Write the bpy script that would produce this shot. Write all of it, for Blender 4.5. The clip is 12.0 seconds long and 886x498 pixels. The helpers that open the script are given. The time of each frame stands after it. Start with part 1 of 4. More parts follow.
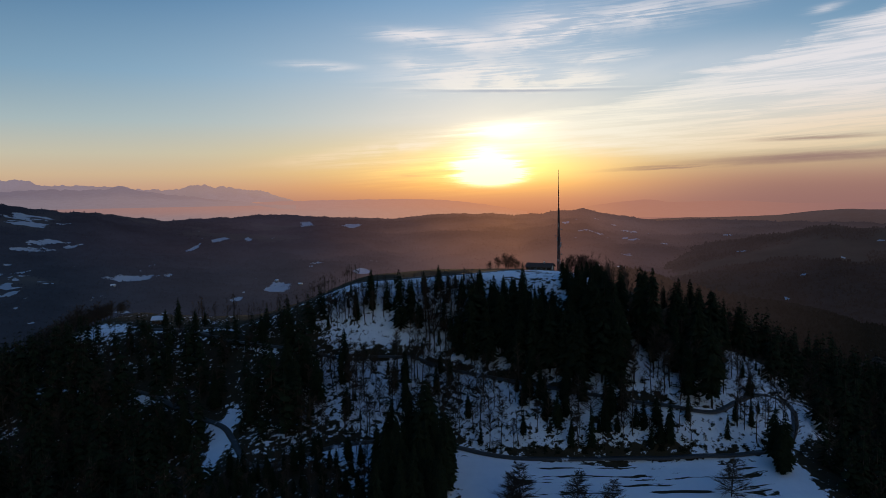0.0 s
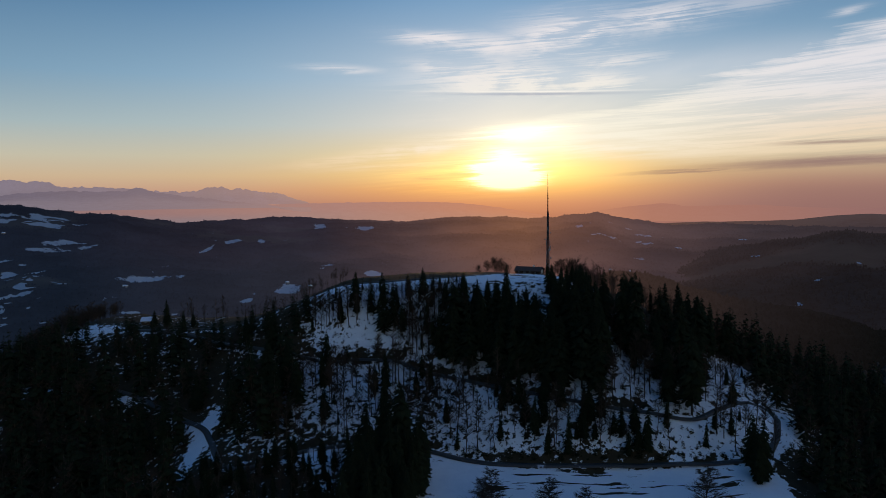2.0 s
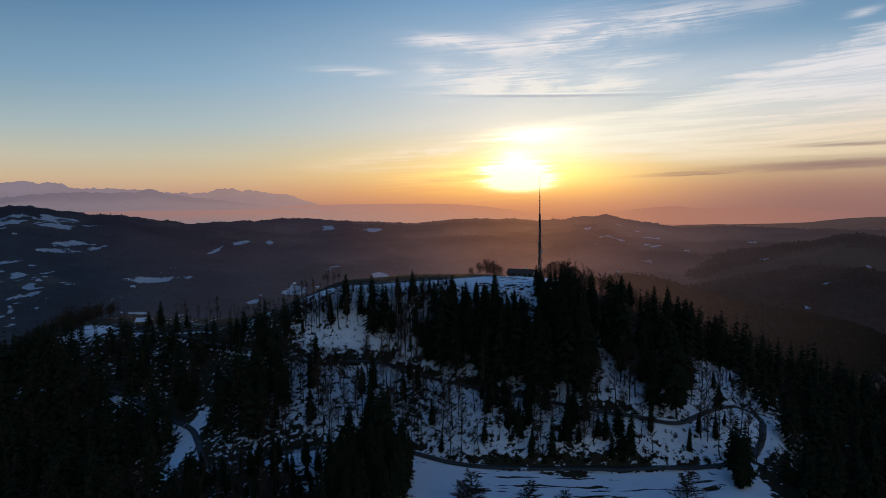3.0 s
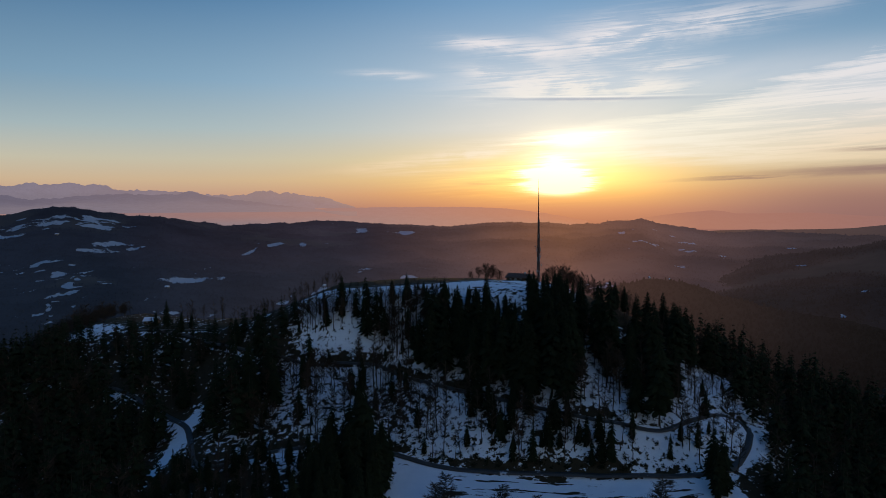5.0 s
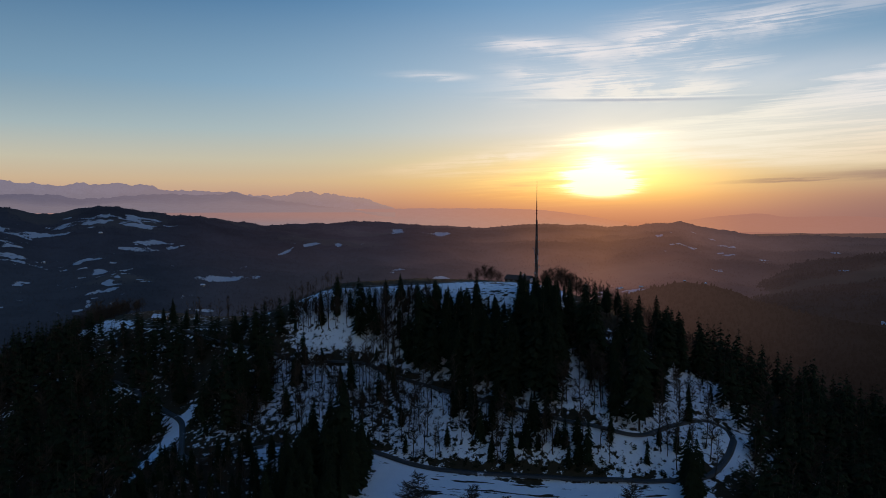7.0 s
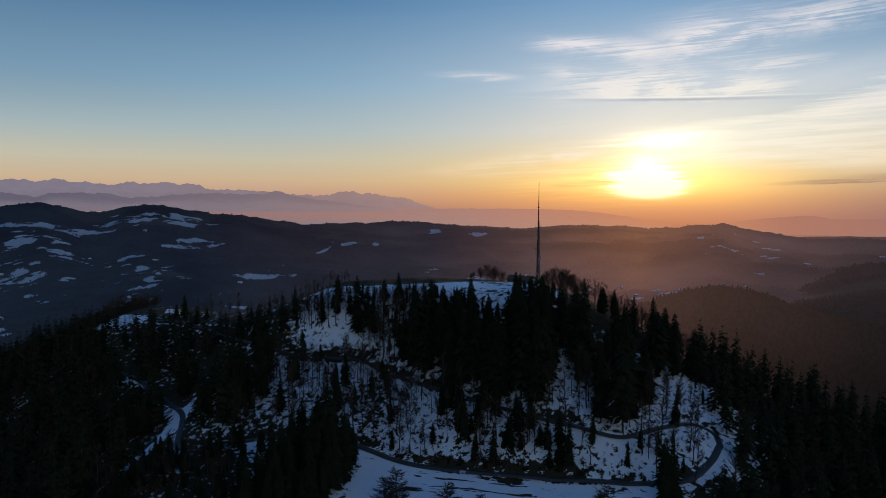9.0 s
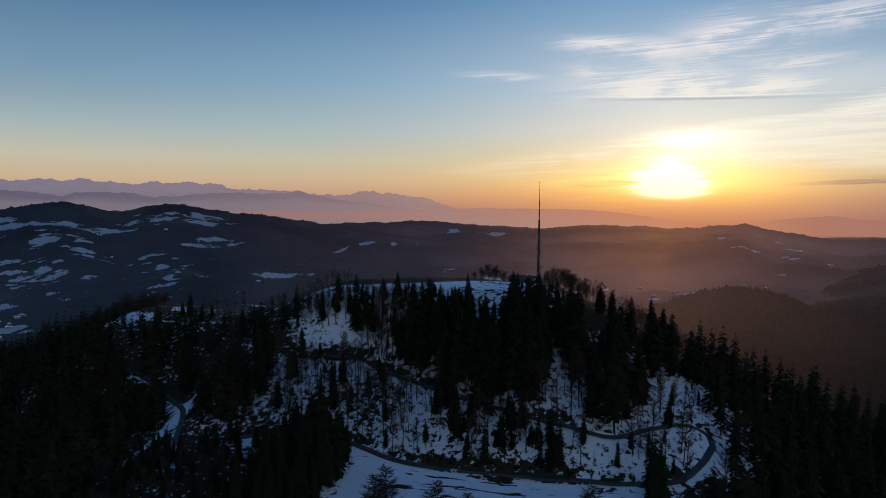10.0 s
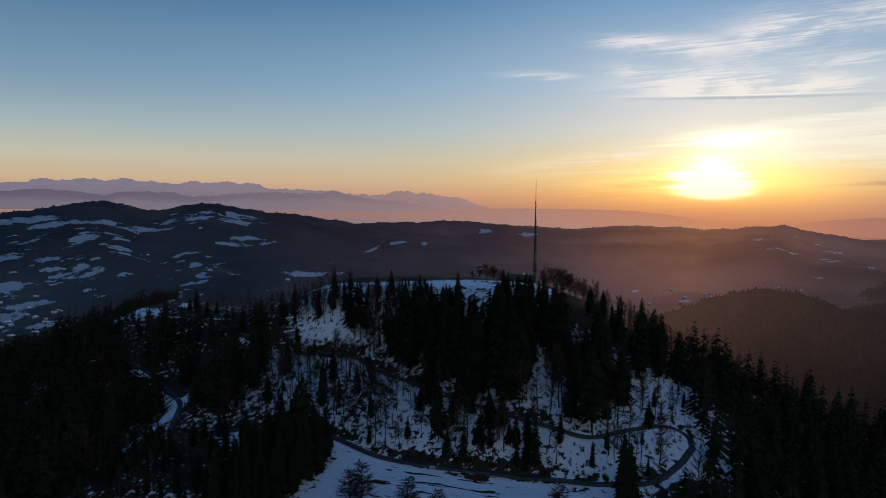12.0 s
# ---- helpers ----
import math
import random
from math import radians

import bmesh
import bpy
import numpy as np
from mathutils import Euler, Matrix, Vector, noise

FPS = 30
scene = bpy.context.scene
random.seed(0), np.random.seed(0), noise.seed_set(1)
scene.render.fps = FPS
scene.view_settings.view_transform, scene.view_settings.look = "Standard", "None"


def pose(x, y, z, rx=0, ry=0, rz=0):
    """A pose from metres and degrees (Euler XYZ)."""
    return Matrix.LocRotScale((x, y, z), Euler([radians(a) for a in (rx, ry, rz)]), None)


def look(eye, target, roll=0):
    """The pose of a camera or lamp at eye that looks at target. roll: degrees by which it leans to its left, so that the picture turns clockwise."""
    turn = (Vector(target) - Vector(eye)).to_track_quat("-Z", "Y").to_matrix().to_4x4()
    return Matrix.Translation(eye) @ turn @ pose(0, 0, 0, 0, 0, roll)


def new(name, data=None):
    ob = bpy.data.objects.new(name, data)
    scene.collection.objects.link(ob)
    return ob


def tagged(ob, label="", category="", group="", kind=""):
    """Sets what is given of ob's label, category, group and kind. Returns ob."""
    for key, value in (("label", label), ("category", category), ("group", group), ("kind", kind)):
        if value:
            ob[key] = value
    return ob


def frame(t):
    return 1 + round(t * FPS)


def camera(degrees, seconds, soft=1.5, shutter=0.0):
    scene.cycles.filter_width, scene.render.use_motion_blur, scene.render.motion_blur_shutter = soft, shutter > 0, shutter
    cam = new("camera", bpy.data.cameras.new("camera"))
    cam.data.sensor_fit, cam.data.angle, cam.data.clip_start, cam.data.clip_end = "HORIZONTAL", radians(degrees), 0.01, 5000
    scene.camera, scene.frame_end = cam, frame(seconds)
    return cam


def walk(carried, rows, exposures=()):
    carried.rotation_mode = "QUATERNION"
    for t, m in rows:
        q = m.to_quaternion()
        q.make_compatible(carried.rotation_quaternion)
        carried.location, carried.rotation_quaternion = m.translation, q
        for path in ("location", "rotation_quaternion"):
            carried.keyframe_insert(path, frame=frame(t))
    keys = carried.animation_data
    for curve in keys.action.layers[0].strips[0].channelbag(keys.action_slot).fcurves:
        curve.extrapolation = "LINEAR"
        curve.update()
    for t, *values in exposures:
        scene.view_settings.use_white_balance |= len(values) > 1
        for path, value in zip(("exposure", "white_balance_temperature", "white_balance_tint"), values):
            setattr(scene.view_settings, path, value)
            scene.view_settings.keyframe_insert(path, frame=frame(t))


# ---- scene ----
cam = camera(62.6, 12.0, soft=0.8)
METRES, EYE, TILT, LEAN, TURN = 110.0, 220.0, -4.4, 0.9, 0.0
ROWS = [
    (0.0, 0.0, 0.0, 0.0, -0.0, 0.0, -0.0),
    (0.5, 0.0248, 0.0089, 0.0002, 0.34, 0.07, -0.08),
    (1.0, 0.0538, 0.0149, 0.0004, 0.66, 0.13, -0.17),
    (1.5, 0.0878, 0.0185, 0.0005, 1.0, 0.19, -0.26),
    (2.0, 0.1232, 0.0184, 0.0008, 1.33, 0.23, -0.35),
    (2.5, 0.1629, 0.0176, 0.0014, 1.73, 0.28, -0.45),
    (3.0, 0.2036, 0.0164, 0.0024, 2.17, 0.37, -0.54),
    (5.0, 0.3716, 0.0108, 0.007, 5.14, 0.58, -1.05),
    (5.5, 0.4147, 0.0113, 0.0077, 5.93, 0.59, -1.19),
    (6.0, 0.4695, 0.0124, 0.0089, 6.91, 0.62, -1.34),
    (6.5, 0.5136, 0.0146, 0.0091, 7.63, 0.63, -1.47),
    (7.0, 0.557, 0.0172, 0.0099, 8.38, 0.61, -1.58),
    (9.0, 0.7344, 0.0285, 0.0124, 11.78, 0.52, -2.12),
    (9.5, 0.7779, 0.0332, 0.013, 12.62, 0.49, -2.23),
    (10.0, 0.8218, 0.0397, 0.0137, 13.45, 0.44, -2.33),
    (10.5, 0.865, 0.0456, 0.0142, 14.24, 0.41, -2.43),
    (11.0, 0.9083, 0.0525, 0.0149, 14.99, 0.38, -2.53),
    (11.5, 0.951, 0.0599, 0.0156, 15.71, 0.35, -2.6),
    (12.0, 0.9938, 0.0677, 0.0163, 16.37, 0.32, -2.68),
]
walk(cam, [(t, pose(0, 0, EYE, TILT, LEAN, TURN) @ pose(METRES * x, METRES * y, METRES * z, 90 + pitch, roll, yaw)) for t, x, y, z, yaw, pitch, roll in ROWS])

# ---- world, sun ----
SUN_AZ, SUN_EL = 3.35, 1.5


class Nodes:
    """Short hand for a node tree."""

    def __init__(self, tree):
        self.tree = tree
        tree.nodes.clear()

    def add(self, kind, **inputs):
        node = self.tree.nodes.new(kind)
        for key, value in inputs.items():
            self.put(node.inputs[key.replace("_", " ")], value)
        return node

    def put(self, socket, value):
        if isinstance(value, bpy.types.NodeSocket):
            self.tree.links.new(value, socket)
        else:
            socket.default_value = value

    def math(self, op, a, b=0.0, c=0.0, clamp=False):
        node = self.tree.nodes.new("ShaderNodeMath")
        node.operation, node.use_clamp = op, clamp
        for socket, value in zip(node.inputs, (a, b, c)):
            self.put(socket, value)
        return node.outputs[0]

    def step(self, value, a, b):
        node = self.tree.nodes.new("ShaderNodeMapRange")
        node.interpolation_type = "SMOOTHSTEP"
        for key, v in (("Value", value), ("From Min", a), ("From Max", b)):
            self.put(node.inputs[key], v)
        return node.outputs[0]

    def ramp(self, fac, stops):
        node = self.tree.nodes.new("ShaderNodeValToRGB")
        self.put(node.inputs[0], fac)
        el = node.color_ramp.elements
        while len(el) < len(stops):
            el.new(0.5)
        for e, (p, c) in zip(el, stops):
            e.position, e.color = p, (*c, 1)
        return node.outputs[0]

    def mix(self, fac, a, b, blend="MIX"):
        node = self.tree.nodes.new("ShaderNodeMix")
        node.data_type, node.blend_type = "RGBA", blend
        for socket, v in zip((node.inputs[0], node.inputs[6], node.inputs[7]), (fac, a, b)):
            self.put(socket, v if not isinstance(v, tuple) or len(v) == 4 else (*v, 1))
        return node.outputs[2]

    def noise(self, vector, scale, detail=4.0, rough=0.55, distort=0.0):
        node = self.add("ShaderNodeTexNoise", Scale=scale, Detail=detail, Roughness=rough, Distortion=distort)
        if vector is not None:
            self.put(node.inputs["Vector"], vector)
        return node.outputs["Fac"]

    def gauss(self, u, v=None):
        """exp(-u^2 - v^2)"""
        q = self.math("MULTIPLY", u, u)
        if v is not None:
            q = self.math("ADD", q, self.math("MULTIPLY", v, v))
        return self.math("EXPONENT", self.math("MULTIPLY", q, -1.0))


def srgb(r, g, b):
    return tuple((v / 255 / 12.92) if v < 10.3 else ((v / 255 + 0.055) / 1.055) ** 2.4 for v in (r, g, b))


def scaled(n, value, centre, width):
    return n.math("DIVIDE", n.math("SUBTRACT", value, centre), width)


def build_world():
    world = bpy.data.worlds.new("dusk_sky")
    scene.world = world
    world.use_nodes = True
    n = Nodes(world.node_tree)
    direction = n.add("ShaderNodeTexCoord").outputs["Generated"]
    xyz = n.add("ShaderNodeSeparateXYZ", Vector=direction)
    az = n.math("DEGREES", n.math("ARCTAN2", xyz.outputs[0], xyz.outputs[1]))
    el = n.math("DEGREES", n.math("ARCSINE", xyz.outputs[2]))
    sky = n.add("ShaderNodeTexSky")
    sky.sky_type, sky.sun_disc = "NISHITA", False
    sky.sun_elevation, sky.sun_rotation = radians(SUN_EL), radians(SUN_AZ)
    sky.altitude, sky.dust_density = 900, 2.0
    # the dusk gradient, by height over the horizon
    up = n.math("DIVIDE", n.math("ADD", el, 4.0), 40.0, clamp=True)
    away = n.ramp(up, [((e + 4) / 40, srgb(*c)) for e, c in (
        (-4, (96, 74, 80)), (-2, (146, 108, 110)), (-0.6, (170, 130, 122)), (0.6, (198, 160, 138)), (1.7, (208, 182, 150)),
        (3.2, (200, 194, 173)), (5.5, (172, 190, 194)), (9, (136, 172, 198)), (15, (88, 132, 172)), (36, (46, 92, 148)))])
    near = n.ramp(up, [((e + 4) / 40, srgb(*c)) for e, c in (
        (-4, (130, 80, 66)), (-2, (174, 108, 86)), (-0.6, (208, 136, 94)), (0.6, (236, 168, 92)), (1.7, (248, 202, 122)),
        (3.2, (240, 214, 158)), (5.5, (218, 216, 208)), (9, (186, 204, 220)), (15, (122, 163, 200)), (36, (48, 96, 152)))])
    daz = n.math("SUBTRACT", az, SUN_AZ)
    warm = n.gauss(n.math("DIVIDE", daz, 16.0))
    colour = n.mix(warm, away, near)
    # haze on the side that lies to the north is duller
    colour = n.mix(n.math("MULTIPLY", n.step(az, 8.0, 26.0), n.step(el, 3.2, -0.2)), colour, n.mix(0.75, colour, srgb(146, 108, 104)))
    # the sun behind thin cloud
    def banded(stretch, high, slope):
        """Coordinates drawn out along the horizon, rising by slope."""
        return n.add("ShaderNodeCombineXYZ", X=n.math("MULTIPLY", az, stretch),
                     Y=n.math("MULTIPLY", n.math("SUBTRACT", el, n.math("MULTIPLY", az, slope)), high)).outputs[0]

    def centred(value, amount):
        return n.math("MULTIPLY", n.math("SUBTRACT", value, 0.5), amount)

    fibre = n.noise(banded(0.050, 0.95, 0.035), 1.5, 10.0, 0.60, 0.5)
    hair = n.noise(banded(0.075, 2.2, 0.045), 1.6, 9.0, 0.66, 0.9)
    puff = n.noise(banded(0.11, 0.34, 0.03), 1.6, 9.0, 0.58, 0.6)
    broad = n.noise(banded(0.045, 0.20, 0.05), 1.3, 4.0, 0.5, 0.3)
    torn = n.math("SUBTRACT", hair, 0.5)
    wavy = n.math("ADD", az, n.math("MULTIPLY", torn, 6.0))
    low_edge = n.step(el, -0.1, 1.15)
    core = n.math("MULTIPLY", n.gauss(scaled(n, wavy, 3.65, 1.62), scaled(n, el, 1.62, 0.80)), low_edge)
    neck = n.gauss(scaled(n, wavy, 3.5, 1.15), scaled(n, el, 3.25, 0.42))
    upper = n.gauss(scaled(n, n.math("ADD", az, n.math("MULTIPLY", torn, 9.0)), 4.6, 2.5), scaled(n, n.math("SUBTRACT", el, n.math("MULTIPLY", n.math("SUBTRACT", az, 4.6), 0.07)), 4.85, 0.55))
    halo = n.math("MULTIPLY", n.gauss(scaled(n, wavy, 4.2, 6.6), scaled(n, el, 1.75, 1.35)), n.math("MULTIPLY_ADD", torn, 1.8, 1.0))
    wide = n.gauss(scaled(n, az, 5.0, 12.0), scaled(n, el, 3.2, 5.0))

    def glow(base, fac, amount, tint):
        return n.mix(1.0, base, n.mix(n.math("MULTIPLY", fac, amount), (0, 0, 0), tint), "ADD")

    def wisp(a0, wide_a, e0, high, slope, amount):
        line = n.math("SUBTRACT", el, n.math("MULTIPLY", n.math("SUBTRACT", az, a0), slope))
        line = n.math("ADD", line, n.math("ADD", centred(puff, high * 2.8), centred(hair, high * 0.9)))
        return n.math("MULTIPLY", n.gauss(scaled(n, az, a0, wide_a), scaled(n, line, e0, high * 1.35)), amount)

    cover = wisp(-1.8, 3.2, 12.05, 0.34, -0.03, 1.1)
    for w in ((2.5, 4.2, 11.5, 0.60, -0.02, 1.0), (8.2, 4.6, 12.1, 1.05, 0.09, 1.25), (14.5, 5.0, 12.9, 0.70, 0.07, 0.9), (20.5, 4.5, 13.3, 0.45, 0.05, 0.40),
              (-0.8, 2.8, 9.6, 0.50, -0.16, 1.05), (3.5, 5.8, 8.8, 0.95, -0.04, 1.35), (10.0, 4.5, 8.55, 0.70, -0.03, 1.05), (11.5, 4.0, 9.95, 0.40, 0.03, 0.8), (3.0, 5.0, 10.35, 0.65, -0.06, 0.55),
              (-9.0, 2.6, 9.72, 0.22, -0.02, 0.75), (-7.4, 4.6, 3.05, 0.28, 0.10, 1.0), (-3.2, 4.5, 3.75, 0.32, 0.08, 1.0), (-6.0, 4.5, 2.35, 0.14, 0.05, 0.5), (0.0, 4.0, 4.55, 0.30, 0.05, 0.7), (1.0, 5.0, 6.2, 0.45, 0.05, 0.25), (27.4, 1.0, 12.05, 0.16, 0.12, 0.6)):
        cover = n.math("MAXIMUM", cover, wisp(*w))
    cover = n.math("MULTIPLY", cover, n.math("MULTIPLY_ADD", n.step(n.math("ADD", n.math("MULTIPLY", hair, 0.5), n.math("MULTIPLY", puff, 0.5)), 0.41, 0.56), 0.85, 0.22), clamp=True)
    # the broad sheet: a wedge that opens to the north above the sun
    edge = n.math("SUBTRACT", n.math("MULTIPLY_ADD", az, 0.235, 4.15), el)
    edge = n.math("ADD", edge, n.math("ADD", n.math("ADD", centred(fibre, 2.2), centred(puff, 2.2)), centred(hair, 1.0)))
    sheet = n.math("MULTIPLY", n.math("MULTIPLY", n.step(edge, -0.5, 1.1), n.step(az, -2.0, 5.0)), n.step(n.math("ADD", el, centred(fibre, 2.0)), 2.0, 3.8))
    sheet = n.math("MULTIPLY", sheet, n.math("MULTIPLY_ADD", n.step(n.math("ADD", n.math("MULTIPLY", fibre, 0.55), n.math("MULTIPLY", hair, 0.45)), 0.40, 0.56), 0.40, 0.60))
    veil = n.math("MULTIPLY", n.math("MULTIPLY", n.step(az, -7.0, 9.0), n.math("MULTIPLY", n.step(el, 3.0, 6.5), n.step(el, 12.0, 7.5))), n.math("MULTIPLY_ADD", n.step(broad, 0.35, 0.65), 0.36, 0.24))
    cover = n.math("MAXIMUM", n.math("MAXIMUM", cover, veil), sheet)
    colour = glow(colour, wide, 0.13, (1.0, 0.78, 0.46, 1))
    cloud = n.mix(n.gauss(scaled(n, az, 8.0, 14.0), scaled(n, el, 5.2, 4.2)), n.mix(n.step(el, 2.5, 8.0), srgb(246, 216, 176), srgb(236, 232, 236)), srgb(255, 250, 232))
    colour = n.mix(n.math("MULTIPLY", cover, 0.93), colour, cloud)
    # dark bars low to the north
    tilted = n.math("ADD", n.math("SUBTRACT", el, n.math("MULTIPLY", n.math("SUBTRACT", az, 24.0), 0.03)), n.math("ADD", centred(hair, 0.7), centred(puff, 0.5)))
    bars = n.math("MULTIPLY", n.gauss(scaled(n, az, 27.0, 8.5), scaled(n, tilted, 2.05, 0.34)), 0.95)
    bars = n.math("MAXIMUM", bars, n.math("MULTIPLY", n.gauss(scaled(n, az, 17.0, 4.0), scaled(n, tilted, 1.85, 0.12)), 0.75))
    bars = n.math("MAXIMUM", bars, n.math("MULTIPLY", n.gauss(scaled(n, az, 27.0, 3.6), scaled(n, n.math("ADD", el, centred(hair, 0.5)), 3.45, 0.12)), 0.75))
    bars = n.math("MAXIMUM", bars, n.math("MULTIPLY", n.gauss(scaled(n, az, 0.4, 1.3), scaled(n, n.math("ADD", el, centred(hair, 0.3)), 1.75, 0.09)), 0.55))
    bars = n.math("MAXIMUM", bars, n.math("MULTIPLY", n.gauss(scaled(n, az, -2.6, 1.2), scaled(n, n.math("ADD", el, centred(hair, 0.3)), 1.35, 0.08)), 0.35))
    colour = n.mix(n.math("MULTIPLY", bars, 0.85), colour, srgb(142, 112, 112))
    # a long straight trail, and the shade under it
    line = n.math("ADD", el, n.math("MULTIPLY", n.math("SUBTRACT", az, 6.0), 0.022))
    shade = n.math("MULTIPLY", n.gauss(scaled(n, az, 6.0, 6.0), scaled(n, line, 7.72, 0.11)), 0.60)
    colour = n.mix(shade, colour, srgb(140, 152, 178))
    trail = n.math("MULTIPLY", n.gauss(scaled(n, az, 6.0, 6.5), scaled(n, line, 7.90, 0.065)), 1.0)
    colour = n.mix(trail, colour, srgb(252, 248, 240))
    colour = glow(colour, halo, 0.66, (1.0, 0.68, 0.12, 1))
    colour = glow(colour, upper, 0.85, (1.0, 0.82, 0.50, 1))
    colour = glow(colour, neck, 0.75, (1.0, 0.80, 0.40, 1))
    colour = glow(colour, n.gauss(scaled(n, az, 4.6, 3.8), scaled(n, el, 3.8, 1.6)), 0.36, (1.0, 0.76, 0.34, 1))
    colour = glow(colour, core, 9.0, (1.0, 0.88, 0.60, 1))
    # the sky is deeper away from the sun, and the eastern half already dark
    deep = n.math("MULTIPLY", n.step(az, -12.0, -48.0), n.step(el, 3.0, 9.0))
    colour = n.mix(deep, colour, n.mix(1.0, colour, (0.80, 0.81, 0.82), "MULTIPLY"))
    dusk = n.step(n.math("ABSOLUTE", daz), 50.0, 120.0)
    colour = n.mix(dusk, colour, n.mix(1.0, colour, (0.60, 0.70, 0.74), "MULTIPLY"))
    air = n.mix(1.0, sky.outputs[0], (0.035, 0.035, 0.035), "MULTIPLY")
    colour = n.mix(0.06, colour, air)
    back = n.add("ShaderNodeBackground", Color=colour, Strength=1.0)
    out = n.add("ShaderNodeOutputWorld")
    n.put(out.inputs[0], back.outputs[0])


build_world()

sun = new("sun", bpy.data.lights.new("sun", "SUN"))
sun.data.energy, sun.data.angle, sun.data.color = 0.5, radians(1.2), (1.0, 0.55, 0.22)
sun_way = Vector((math.sin(radians(SUN_AZ)) * math.cos(radians(SUN_EL)), math.cos(radians(SUN_AZ)) * math.cos(radians(SUN_EL)), math.sin(radians(SUN_EL))))
sun.matrix_world = look((0, 0, 400), Vector((0, 0, 400)) - sun_way)

# ---- materials ----


def surface(name, build, rough=0.9, metal=0.0, bump_height=0.0, bump_scale=1.0, specular=0.25):
    """A Principled material; build(n, position) gives its colour."""
    mat = bpy.data.materials.new(name)
    mat.use_nodes = True
    n = Nodes(mat.node_tree)
    pos = n.add("ShaderNodeNewGeometry").outputs["Position"]
    bsdf = n.add("ShaderNodeBsdfPrincipled", Roughness=rough, Metallic=metal)
    n.put(bsdf.inputs["Specular IOR Level"], specular)
    colour = build(n, pos)
    n.put(bsdf.inputs["Base Color"], colour if not isinstance(colour, tuple) else (*colour, 1))
    if bump_height:
        b = n.add("ShaderNodeBump", Strength=0.6, Distance=bump_height, Height=n.noise(pos, bump_scale, 4.0))
        n.put(bsdf.inputs["Normal"], b.outputs[0])
    out = n.add("ShaderNodeOutputMaterial")
    n.put(out.inputs[0], bsdf.outputs[0])
    return mat


def attribute(n, name):
    node = n.add("ShaderNodeAttribute")
    node.attribute_name = name
    return node.outputs["Fac"]


def ground_colour(n, pos):
    soil = n.mix(n.noise(pos, 0.35, 6.0), (0.022, 0.019, 0.012), (0.070, 0.054, 0.032))
    meadow = n.mix(n.noise(pos, 0.012, 5.0), (0.024, 0.022, 0.014), (0.055, 0.046, 0.030))
    grass = n.mix(attribute(n, "valley"), soil, meadow)
    trees = n.mix(n.noise(pos, 0.07, 7.0, 0.75), (0.010, 0.010, 0.009), (0.050, 0.038, 0.030))
    bare = n.mix(attribute(n, "wood"), grass, trees)
    snow = n.mix(n.noise(pos, 0.3, 5.0), (0.70, 0.75, 0.81), (0.84, 0.88, 0.92))
    ragged = n.math("MULTIPLY", n.math("SUBTRACT", n.noise(pos, 0.42, 9.0, 0.66, 0.3), 0.5), 1.7)
    edge = n.math("ADD", attribute(n, "snow"), ragged)
    # bare furrows across the field
    xyz = n.add("ShaderNodeSeparateXYZ", Vector=pos)
    along = n.add("ShaderNodeCombineXYZ", X=n.math("MULTIPLY", xyz.outputs[0], 0.045),
                  Y=n.math("MULTIPLY", n.math("MULTIPLY_ADD", xyz.outputs[0], 0.13, xyz.outputs[1]), 0.36)).outputs[0]
    furrow = n.math("MULTIPLY", n.step(n.noise(along, 1.0, 5.0, 0.6, 0.4), 0.545, 0.585), attribute(n, "field"))
    edge = n.math("SUBTRACT", edge, n.math("MULTIPLY", furrow, 0.9))
    return n.mix(n.step(edge, 0.48, 0.54), bare, snow)


def tint(lo, hi, scale, detail=5.0):
    return lambda n, pos: n.mix(n.noise(pos, scale, detail), lo, hi)


def varied(lo, hi, scale):
    def build(n, pos):
        info = n.add("ShaderNodeObjectInfo").outputs["Random"]
        island = n.add("ShaderNodeNewGeometry").outputs["Random Per Island"]
        f = n.math("MULTIPLY_ADD", n.noise(pos, scale, 3.0), 0.4, n.math("MULTIPLY", n.math("ADD", info, island), 0.3))
        return n.mix(f, lo, hi)
    return build


GROUND = surface("snow_and_soil", ground_colour, 0.9, 0, 0.35, 0.5, 0.04)
NEEDLES = surface("spruce_needles", varied((0.008, 0.012, 0.007), (0.024, 0.032, 0.016), 0.5), 0.9, specular=0.02)
BARK = surface("bark", varied((0.030, 0.024, 0.018), (0.085, 0.066, 0.050), 2.0), 0.95, specular=0.05)
TWIGS = surface("bare_twigs", varied((0.030, 0.022, 0.016), (0.080, 0.057, 0.040), 1.0), 0.95, specular=0.05)
TARMAC = surface("wet_lane", lambda n, pos: n.mix(n.step(n.noise(pos, 0.22, 6.0, 0.65), 0.60, 0.70), n.mix(n.noise(pos, 1.5, 6.0), (0.028, 0.027, 0.026), (0.062, 0.058, 0.052)), (0.55, 0.58, 0.64)), 0.55, 0, 0.03, 4.0, 0.4)
STEEL = surface("weathered_steel", tint((0.040, 0.040, 0.044), (0.10, 0.10, 0.105), 1.2), 0.6, 0.5)
RED_PAINT = surface("red_mast_paint", tint((0.16, 0.03, 0.02), (0.26, 0.05, 0.03), 0.8), 0.6)
WHITE_PAINT = surface("white_paint", tint((0.62, 0.62, 0.60), (0.80, 0.80, 0.78), 0.7), 0.55)
TIMBER = surface("dark_timber", tint((0.045, 0.028, 0.016), (0.13, 0.080, 0.045), 2.5, 7.0), 0.8, 0, 0.02, 9.0)
